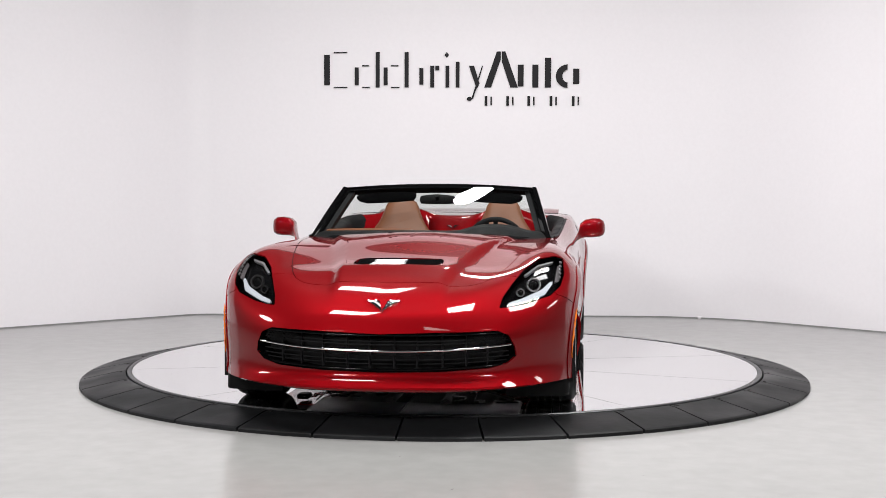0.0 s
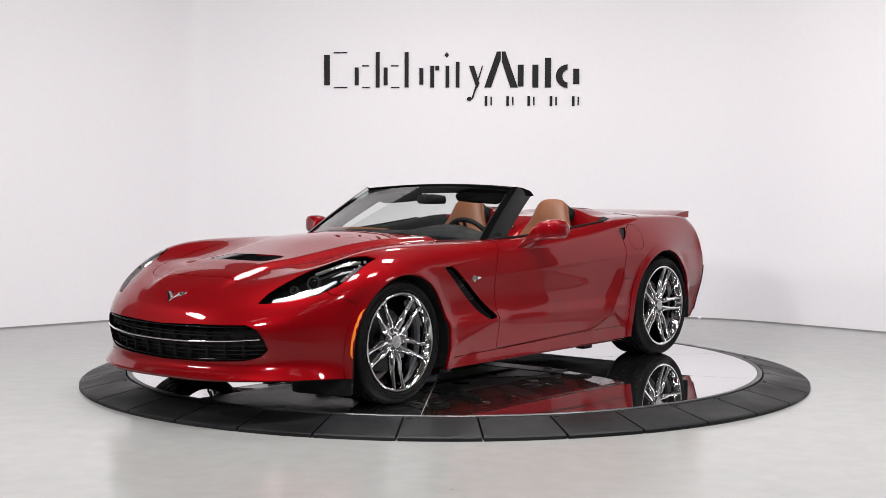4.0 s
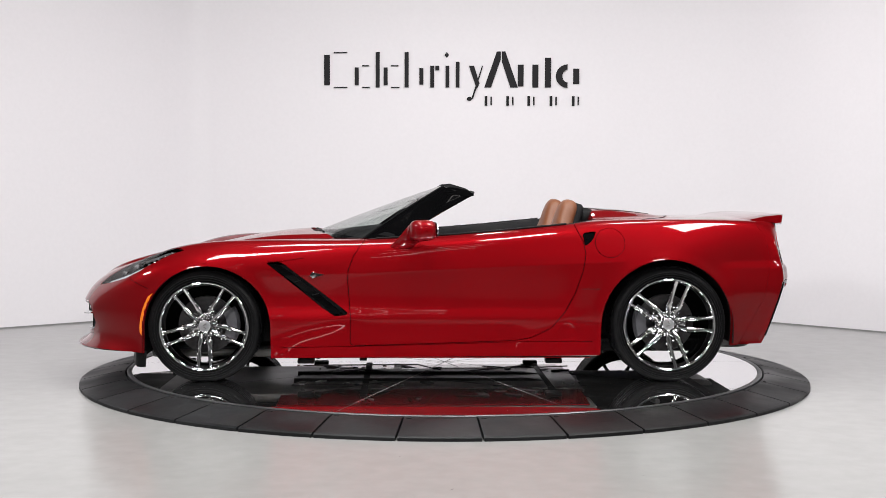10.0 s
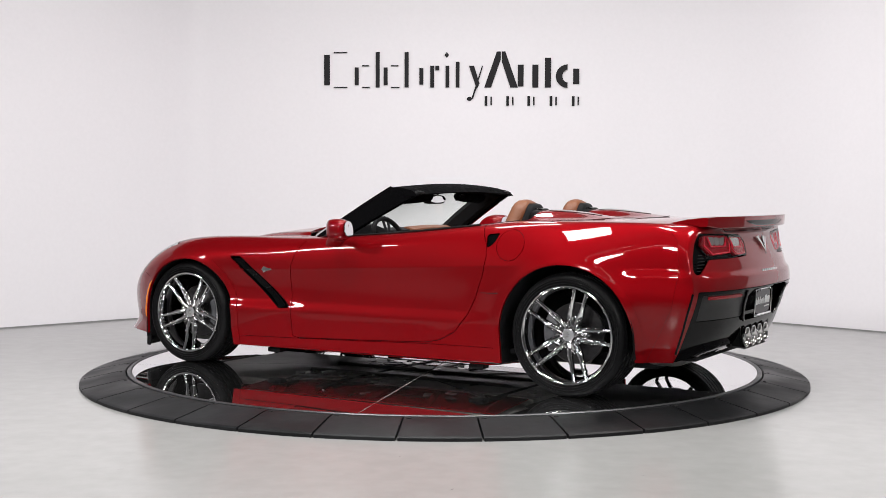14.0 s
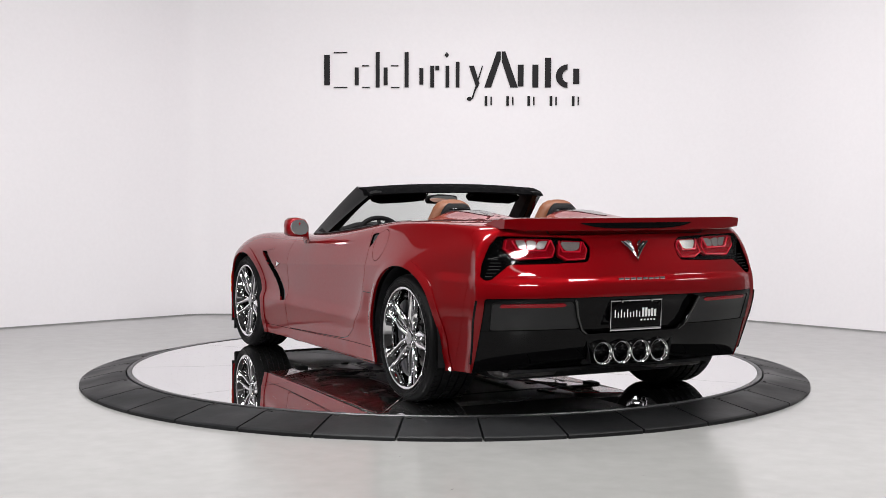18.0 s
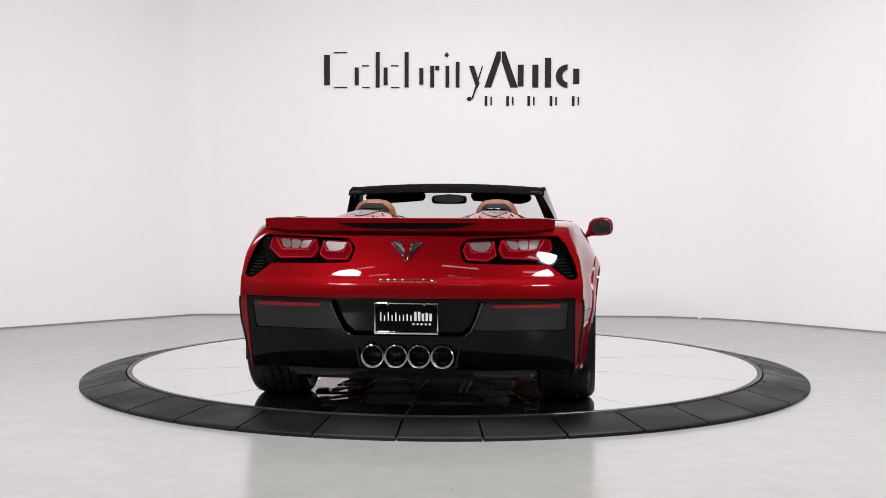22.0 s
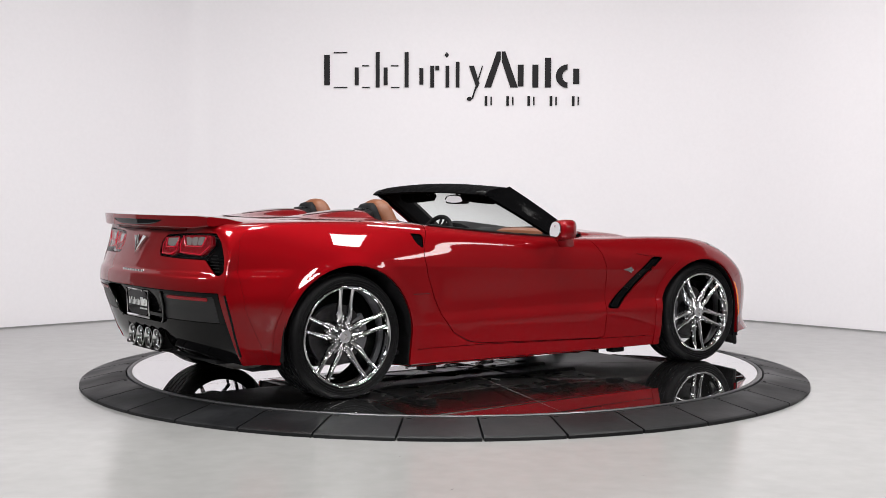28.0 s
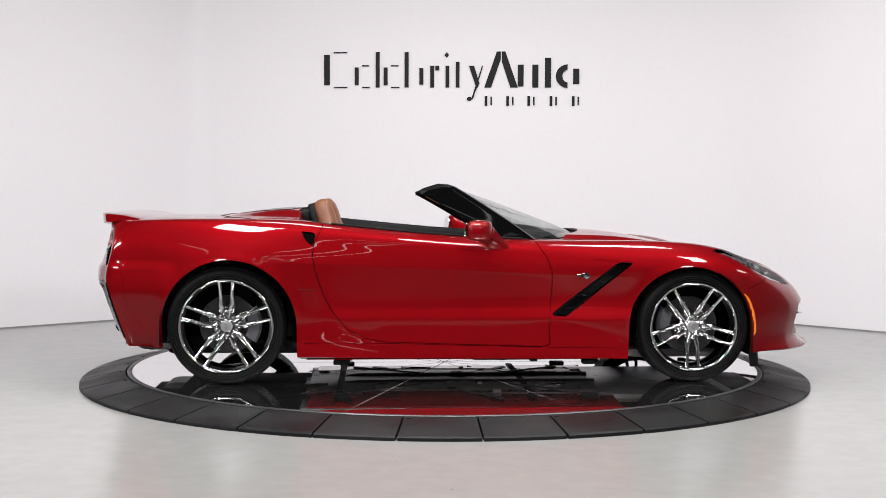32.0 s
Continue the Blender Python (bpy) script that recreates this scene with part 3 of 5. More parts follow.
def with_edge(panel, depth, skip_middle=True):
    """Folds a panel's open edges inwards, so that it shows its thickness."""
    V, N, F = panel
    count = {}
    for face in F:
        for a, i in enumerate(face):
            j = face[(a + 1) % len(face)]
            count[(i, j)] = count.get((i, j), 0) + 1
    V, N = list(V), list(N)
    F = list(F)
    for (i, j) in list(count):
        if (j, i) in count:
            continue
        if skip_middle and abs(V[i][1]) < 1e-4 and abs(V[j][1]) < 1e-4:
            continue
        a, b = V[i], V[j]
        side = np.cross(b - a, N[i])
        side = side / (np.linalg.norm(side) + 1e-12)
        k = len(V)
        V += [a, b, b - N[j] * depth, a - N[i] * depth]
        N += [side] * 4
        F.append([k + 1, k, k + 3, k + 2])
    return np.array(V), np.array(N), F


def mirrored(panel):
    V, N, F = panel
    return V * (1, -1, 1), N * (1, -1, 1), [f[::-1] for f in F]


def both(panel):
    a, b = panel, mirrored(panel)
    k = len(a[0])
    return np.concatenate([a[0], b[0]]), np.concatenate([a[1], b[1]]), list(a[2]) + [[i + k for i in f] for f in b[2]]


def offset(panel, d):
    return panel[0] + panel[1] * d, panel[1], panel[2]


def panel_part(name, panel, mat, parent, label="", depth=.012):
    p = with_edge(panel, depth) if depth else panel
    return part(name, mesh_of(name, p[0], p[2], mat, p[1]), parent, label)


def shell_panel():
    g = shell_grid()
    n = grid_normals(g)
    rows, cols = g.shape[:2]
    F = [[i * cols + j, i * cols + j + 1, (i + 1) * cols + j + 1, (i + 1) * cols + j] for i in range(rows - 1) for j in range(cols - 1)]
    return g.reshape(-1, 3), n.reshape(-1, 3), F


def arch(P, cx, cz, r):
    """Positive outside a wheel arch: a half circle that runs straight down."""
    x, z = xz(P).T
    return np.hypot(x - cx, np.maximum(z - cz, 0)) - r


def loft(name, rings, mat, angle=40.0, caps=True):
    """A skin over closed rings of equal count."""
    bm = bmesh.new()
    rows = [[bm.verts.new(p) for p in ring] for ring in rings]
    n = len(rows[0])
    for a, b in zip(rows, rows[1:]):
        for k in range(n):
            bm.faces.new((a[k], a[(k + 1) % n], b[(k + 1) % n], b[k]))
    if caps:
        bm.faces.new(rows[0][::-1]), bm.faces.new(rows[-1])
    return bm_mesh(name, bm, mat, angle)


def sheet(name, rows, mat, thick=0.0, angle=40.0):
    """A skin over open rows of points; thick folds a back to it."""
    bm = bmesh.new()
    vs = [[bm.verts.new(p) for p in row] for row in rows]
    for a, b in zip(vs, vs[1:]):
        for k in range(len(a) - 1):
            bm.faces.new((a[k], a[k + 1], b[k + 1], b[k]))
    if thick:
        bmesh.ops.recalc_face_normals(bm, faces=bm.faces)
        bmesh.ops.solidify(bm, geom=bm.faces[:], thickness=thick)
    return bm_mesh(name, bm, mat, angle)


def oval_ring(centre, across, up, rx, ry, n=20, power=2.6):
    """A rounded-box ring in the plane of two unit directions."""
    c, a, u = Vector(centre), Vector(across), Vector(up)
    out = []
    for k in range(n):
        t = 2 * math.pi * k / n
        ct, st = math.cos(t), math.sin(t)
        out.append(c + a * rx * math.copysign(abs(ct) ** (2 / power), ct) + u * ry * math.copysign(abs(st) ** (2 / power), st))
    return out


# outlines of openings and panels, one half
COCKPIT = [(.80, -.2), (.80, .06), (.765, .26), (.66, .50), (.53, .66), (.40, .755), (.20, .775), (-.5, .792), (-.78, .80), (-.88, .775), (-.945, .70), (-.965, .55), (-.965, -.2)]
HOOD = [(1.955, -.2), (1.95, .15), (1.935, .36), (1.90, .455), (1.80, .52), (1.55, .585), (1.12, .655), (.55, .73), (.40, .74), (.40, -.2)]
HOOD_VENT = [(1.70, -.2), (1.70, .15), (1.685, .225), (1.64, .235), (1.52, .225), (1.525, .15), (1.54, -.2)]
HEADLIGHT = [(.555, .552), (.566, .595), (.60, .648), (.65, .715), (.72, .766), (.80, .778), (.843, .764), (.855, .70), (.838, .64), (.79, .598), (.68, .566), (.60, .553)]
GRILLE = [(-.3, .434), (.0, .434), (.30, .444), (.55, .449), (.605, .425), (.632, .37), (.640, .325), (.60, .288), (.52, .266), (.30, .252), (0, .246), (-.3, .246)]
DOOR = [(.40, .90), (.43, .824), (.492, .733), (.522, .651), (.524, .585), (.508, .388), (.510, .222), (.48, .212), (-.047, .228), (-.45, .243), (-.55, .262), (-.661, .317), (-.744, .416),
        (-.80, .52), (-.845, .648), (-.862, .748), (-.85, .82), (-.82, .88), (-.79, .96), (-.5, 1.1), (.3, 1.1)]
FENDER_VENT = [(1.0, .70), (.91, .703), (.52, .405), (.535, .392), (.60, .388), (.68, .44)]
TAIL = [(.728, .893), (.50, .888), (.288, .879), (.258, .837), (.268, .79), (.285, .765), (.50, .758), (.685, .757), (.782, .684), (.812, .682), (.828, .70), (.812, .76), (.768, .85)]
RECESS = [(-.3, .588), (.335, .588), (.375, .575), (.31, .425), (.27, .405), (-.3, .405)]
TRUNK = [(-1.50, -.2), (-1.50, .50), (-1.56, .62), (-1.75, .66), (-2.02, .60), (-2.09, .45), (-2.13, .2), (-2.13, -.2)]


def both_sides(name, panel, mat, parent, label="", depth=.012):
    a = panel_part(name, panel, mat, parent, label, depth)
    b = panel_part(name, mirrored(panel), mat, parent, label, depth)
    return a, b


def cut_out(panel, values, gap=.0016):
    """Splits a panel in two: where values are positive, and the rest, with a gap between."""
    return clip(panel, values, gap), clip(panel, -np.asarray(values), gap)


def build_body(car):
    S = shell_panel()
    S = clip(S, arch(S, 1.335, .31, .367))
    S = clip(S, arch(S, -1.34, .330, .388))
    S = clip(S, -np.minimum(distance(xy(S), COCKPIT), S[0][:, 2] - .55))
    # dark frame just under the skin, seen in the gaps
    inner = clip(S, -np.minimum(distance(yz(S), GRILLE), S[0][:, 0] - 1.9) - .002)
    inner = clip(inner, -np.minimum(distance(xy(inner), HOOD_VENT), inner[0][:, 2] - .6) - .002)
    inner = clip(inner, -np.minimum(distance(xz(inner), FENDER_VENT), inner[0][:, 1] - .7) - .002)
    inner = clip(inner, -np.minimum(distance(yz(inner), HEADLIGHT), inner[0][:, 0] - 1.42) - .002)
    inner = clip(inner, -np.minimum(distance(yz(inner), TAIL), -1.85 - inner[0][:, 0]) - .002)
    inner = clip(inner, -np.minimum(distance(yz(inner), RECESS), -1.85 - inner[0][:, 0]) - .002)
    panel_part("body_frame", both(offset(inner, -.016)), SEAM, car, "dark frame under the skin", depth=0)
    for s in (1, -1):
        for cx, cz, r in ((1.335, .31, .367), (-1.34, .330, .388)):
            rows = []
            for y in (.40, .70, .905):
                row = [(cx + r + .008, s * y, .15)]
                row += [(cx + (r + .008) * math.cos(k * math.pi / 24), s * y, cz + (r + .008) * math.sin(k * math.pi / 24)) for k in range(25)]
                rows.append(row + [(cx - r - .008, s * y, .15 if cx > 0 else .225)])
            rows.insert(0, [(cx + (p[0] - cx) * .05, s * .40, .15 + (p[2] - .15) * .05) for p in rows[0]])
            part("wheel_liner", sheet("wheel_liner", rows, DARK), car, "black wheel arch liner")
    # rolled flares round the wheel openings
    for cx, cz, r in ((1.335, .31, .367), (-1.34, .330, .388)):
        away = np.minimum(r + .046 - (arch(S, cx, cz, 0)), S[0][:, 1] - .6)
        flare, S = cut_out(S, away, 0)
        both_sides("arch_flare", offset(flare, .0045), PAINT, car, "red rolled lip round the wheel opening", .014)
    # openings
    head, S = cut_out(S, np.minimum(distance(yz(S), HEADLIGHT), S[0][:, 0] - 1.42))
    grille, S = cut_out(S, np.minimum(distance(yz(S), GRILLE), S[0][:, 0] - 1.9), 0)
    vent, S = cut_out(S, np.minimum(distance(xz(S), FENDER_VENT), S[0][:, 1] - .7), 0)
    scoop, S = cut_out(S, np.minimum(distance(xy(S), rounded(HOOD_VENT, 2)), S[0][:, 2] - .6), 0)
    tail, S = cut_out(S, np.minimum(distance(yz(S), TAIL), -1.85 - S[0][:, 0]))
    # panels
    behind = np.interp(S[0][:, 2], [.15, .22, .30, .42, .54, .60], [-1.913, -1.925, -1.956, -1.996, -2.032, -2.047]) - S[0][:, 0]
    black, S = cut_out(S, np.minimum(np.minimum(behind, .592 - S[0][:, 2]), .815 - S[0][:, 1]))
    hood, S = cut_out(S, np.minimum(distance(xy(S), rounded(HOOD, 2)), S[0][:, 2] - .6), .002)
    trunk, S = cut_out(S, np.minimum(distance(xy(S), rounded(TRUNK, 2)), S[0][:, 2] - .90))
    door, S = cut_out(S, np.minimum(distance(xz(S), DOOR), S[0][:, 1] - .5), .0022)
    pocket, S = cut_out(S, np.minimum(distance(xz(S), [(-.846, .872), (-.926, .880), (-.912, .845), (-.880, .803), (-.858, .800)]), S[0][:, 1] - .5), .0008)
    blank = clip(S, np.minimum(.086 - np.hypot(S[0][:, 0] + 1.005, S[0][:, 2] - .815), S[0][:, 1] - .5), -.0016)
    fuel, S = cut_out(S, np.minimum(.086 - np.hypot(S[0][:, 0] + 1.005, S[0][:, 2] - .815), S[0][:, 1] - .5))
    nose, S = cut_out(S, distance(xz(S), [(1.56, .05), (1.56, .535), (1.68, .548), (1.80, .60), (1.80, .78), (1.93, .78), (2.5, .9), (2.5, .05)]))
    rear, S = cut_out(S, distance(xz(S), [(-1.70, .05), (-1.93, .50), (-1.965, .70), (-1.94, .86), (-1.90, .90), (-1.90, 1.2), (-2.6, 1.2), (-2.6, .05)]), .0006)
    rocker, S = cut_out(S, distance(xz(S), [(1.1, .0), (1.1, .20), (.50, .208), (-.05, .222), (-.5, .236), (-.80, .238), (-1.2, .235), (-1.2, 0)]))
    fender, S = cut_out(S, S[0][:, 0] - .2)
    panel_part("bonnet", both(hood), PAINT, car)
    panel_part("front_bumper", both(nose), PAINT, car)
    panel_part("rear_bumper", both(rear), PAINT, car)
    panel_part("boot_lid", both(trunk), PAINT, car)
    both_sides("front_wing", fender, PAINT, car)
    both_sides("sill", rocker, PAINT, car)
    panel_part("rear_body", both(S), PAINT, car)
    doors = both_sides("door", door, PAINT, car)
    panel_part("fuel_flap", fuel, PAINT, car)
    panel_part("plain_skin", mirrored(blank), PAINT, car, "plain body skin opposite the fuel flap", 0)
    both_sides("door_pocket", offset(pocket, -.006), BLACK_GLOSS, car, "black pocket behind the door edge", -.006)
    return doors, dict(head=head, grille=grille, vent=vent, scoop=scoop, tail=tail, black=black)


GRID_POINTS = shell_grid().reshape(-1, 3)


def skin(**at):
    """The nearest point of the shell to a place given by two of x, y, z; front=True or False picks the end of the car."""
    front = at.pop("front", None)
    P = GRID_POINTS
    if front is not None:
        P = P[P[:, 0] > 1.2] if front else P[P[:, 0] < -1.6]
    d = sum((P[:, "xyz".index(k)] - v) ** 2 for k, v in at.items())
    i = np.argsort(d)[:4]
    w = 1 / (d[i] + 1e-7)
    p = (P[i] * w[:, None]).sum(0) / w.sum()
    for k, v in at.items():
        p["xyz".index(k)] = v
    return Vector(p)


def build_front(car, pieces):
    head, grille, scoop = pieces["head"], pieces["grille"], pieces["scoop"]
    for s in (1, -1):
        side = (lambda p: p) if s == 1 else mirrored
        lamp = part("headlight", None, car, "swept-back clear headlight with a black bowl")
        lamp_bowl = with_edge(offset(head, -.045), -.043)
        m = side(lamp_bowl)
        part("bowl", mesh_of("bowl", m[0], m[2], BLACK_GLOSS, m[1]), lamp)
        m = side(offset(head, 0))
        ob = part("cover", mesh_of("cover", m[0], m[2], LAMP_GLASS, m[1]), lamp, "clear headlight cover")
        ob.visible_shadow = False
        for name, outline, mat in (("day_light", [(.60, .568), (.66, .578), (.775, .617), (.812, .672), (.795, .676), (.755, .64), (.66, .601), (.60, .585)], DAY_LIGHT),
                                   ("side_light", [(.818, .668), (.842, .674), (.843, .745), (.826, .748)], CLEAR_LENS),
                                   ("upper_trim", [(.655, .712), (.72, .758), (.80, .770), (.80, .764), (.72, .748), (.665, .705)], GREY_TRIM)):
            p = offset(clip(head, distance(yz(head), outline)), -.022)
            if len(p[2]):
                m = side(with_edge(p, .012))
                part(name, mesh_of(name, m[0], m[2], mat, m[1]), lamp)
        for y, z, r in ((.705, .645, .036), (.645, .612, .02)):
            c = skin(y=y, z=z, front=True)
            at = pose(c.x - .045, s * y, z, 0, 75, s * 14)
            part("projector_ring", lathe_mesh("projector_ring", [(r * .72, 0), (r * .8, .012), (r, .012), (r, -.01), (r * .72, -.01)], 32, BRAKE_STEEL, True), lamp, "", at)
            part("projector_lens", lathe_mesh("projector_lens", [(r * .78, -.004), (r * .7, .004), (r * .45, .012), (0.0005, .016)], 32, BLACK_GLOSS), lamp, "", at)
        for k in range(5):
            z = .678 + k * .017
            c = skin(y=.833, z=z, front=True)
            part("small_lamp", lathe_mesh("small_lamp", [(.009, 0), (.007, .004), (.0005, .006)], 12, CLEAR_LENS), lamp, "", pose(c.x - .017, s * .831, z, 0, 60, s * 50))
        # orange marker on the arch's front edge
        rows = []
        for k in range(13):
            z = .275 + k * .0205
            x = 1.335 + math.sqrt(max(.372 ** 2 - max(z - .31, 0) ** 2, 0)) + .0
            y = skin(x=x + .012, z=z).y
            w = .019 if 0 < k < 12 else .007
            rows.append([(x + .002, s * (y + .0085), z), (x + w * .5, s * (y + .0105), z), (x + w, s * (skin(x=x + w, z=z).y + .0090), z)])
        part("side_marker", sheet("side_marker", rows, AMBER, .004), car, "amber plastic side marker")
    # grille: dark back, cross bars, mesh and the chrome bar
    unit = part("grille", None, car, "wide black grille with one chrome bar")
    p = both(offset(grille, -.085))
    part("back", mesh_of("back", p[0], p[2], DARK, p[1]), unit)
    p = with_edge(both(grille), .085)
    k = len(both(grille)[2])
    part("surround", mesh_of("surround", p[0], p[2][k:], BLACK_GLOSS, None), unit)

    def bar_points(y0, y1, zc, ze, inset, n=25):
        out = []
        for i in range(n):
            y = y0 + (y1 - y0) * i / (n - 1)
            z = zc + (ze - zc) * (y / .6) ** 2
            c = skin(y=abs(y), z=z, front=True)
            out.append((c.x - inset, y, z))
        return out
    part("chrome_bar", tube("chrome_bar", bar_points(-.612, .612, .352, .380, .004), .0075, CHROME, 10, .8), unit, "chrome strip across the grille")
    for zc, ze in ((.395, .412), (.378, .400), (.325, .345), (.303, .322), (.282, .302)):
        part("cross_bar", tube("cross_bar", bar_points(-.60, .60, zc, ze, .045), .0035, DARK, 6), unit)
    part("lower_lip", tube("lower_lip", bar_points(-.57, .57, .258, .285, .012), .006, BLACK_GLOSS, 8), unit)
    part("upper_lip", tube("upper_lip", bar_points(-.58, .58, .428, .440, .010), .005, BLACK_GLOSS, 8), unit)
    for y in (-.5, -.4, -.29, -.17, -.06, .06, .17, .29, .4, .5):
        c = skin(y=abs(y), z=.35, front=True)
        bm = bmesh.new()
        box(bm, (c.x - .080, y - .003, .262 + .03 * (y / .6) ** 2), (c.x - .046, y + .003, .428), .0015)
        part("fin", bm_mesh("fin", bm, DARK), unit)
    for s in (1, -1):
        for i in range(9):
            for d in (1, -1):
                y0, z0 = .42 + i * .02, (.385 if d == 1 else .432)
                pts = []
                for k in range(4):
                    y, z = y0 + k * .016, z0 + d * k * .016
                    if y < .60:
                        pts.append((skin(y=y, z=z, front=True).x - .03, s * y, z))
                if len(pts) > 2:
                    part("mesh_wire", tube("mesh_wire", pts, .0022, BLACK_MATT, 5), unit)
    # black deflectors under the nose and the splitter
    for s in (1, -1):
        rings = [[(x + dx, s * y, z) for dx, z in ((-.012, .182), (.012, .182), (.020, .10), (.016, .088), (-.006, .09))] for x, y in ((1.70, .885), (1.735, .86), (1.80, .62), (1.79, .57))]
        part("air_deflector", loft("air_deflector", rings, BLACK_MATT), car, "black rubber air deflector")
    rows = [[(x, y, .172 + h) for x, y, h in row] for row in
            [[(2.0 - .55 * (abs(t) / .9) ** 3, t, 0), (2.222 - .5 * (abs(t) / .92) ** 3, t, 0), (2.240 - .5 * (abs(t) / .92) ** 3, t, .004)] for t in [-.72 + .06 * k for k in range(25)]]]
    part("splitter", sheet("splitter", rows, PAINT, .01), car, "red lip under the nose")
    # bonnet outlet
    p = both(offset(scoop, -.035))
    tray = part("bonnet_vent", mesh_of("bonnet_vent", p[0], p[2], BLACK_MATT, p[1]), car, "black louvred outlet in the bonnet")
    p = with_edge(both(scoop), .036)
    k = len(both(scoop)[2])
    part("vent_rim", mesh_of("vent_rim", p[0], p[2][k:], BLACK_GLOSS, None), tray)
    for x in (1.56, 1.595, 1.63, 1.665):
        z = skin(x=x, y=.0, front=True).z
        bm = bmesh.new()
        box(bm, (-.02, -.218, -.0025), (.02, .218, .0025), .001, Matrix.Translation((x, 0, z - .016)) @ Matrix.Rotation(radians(38), 4, "Y"))
        part("louvre", bm_mesh("louvre", bm, GLOSS_EDGE), tray)
    for y in (-.11, .11):
        bm = bmesh.new()
        z = skin(x=1.62, y=abs(y), front=True).z
        box(bm, (1.545, y - .004, z - .03), (1.685, y + .004, z - .012), .001)
        part("rib", bm_mesh("rib", bm, BLACK_GLOSS), tray)
    emblem(car, [(skin(y=0, z=.54, front=True)), 1])


def emblem(car, where):
    """Two crossed chrome wings, as plain shapes."""
    c, facing = where
    unit = part("badge", None, car, "chrome winged badge")
    if facing == 1:
        at = Matrix.Translation(Vector((2.116, 0, .553))) @ Matrix.Rotation(radians(90), 4, "Z") @ Matrix.Rotation(radians(42), 4, "X")
    elif facing == 0:
        at = Matrix.Translation(Vector((-.815, 0, .858))) @ Matrix.Rotation(radians(90), 4, "Z") @ Matrix.Rotation(radians(40), 4, "X") @ Matrix.Scale(.55, 4)
    else:
        low, high = skin(y=0, z=.765, front=False), skin(y=0, z=.860, front=False)
        lean = math.atan2(high.z - low.z, high.x - low.x)
        at = Matrix.Translation((low + high) / 2 + Vector((-.006, 0, 0))) @ Matrix.Rotation(radians(-90), 4, "Z") @ Matrix.Rotation(lean, 4, "X") @ Matrix.Diagonal((1.0, 1.3, 1, 1))
    for s in (1, -1):
        feathers = ([(0, -.040), (s * .010, -.020), (s * .046, .012), (s * .084, .040), (s * .070, .041), (s * .030, .016), (s * .004, -.012)],
                    [(s * .012, .000), (s * .034, .018), (s * .066, .040), (s * .054, .042), (s * .028, .028), (s * .010, .012)],
                    [(s * .016, .020), (s * .030, .033), (s * .046, .044), (s * .034, .046), (s * .018, .036)])
        for i, out in enumerate(feathers):
            bm = bmesh.new()
            prism(bm, out if s == 1 else out[::-1], .010 - .002 * i, bevel=.0015)
            part("feather", bm_mesh("feather", bm, GREY_TRIM if s == -1 and i == 1 else CHROME), unit, "", at)
    return unit


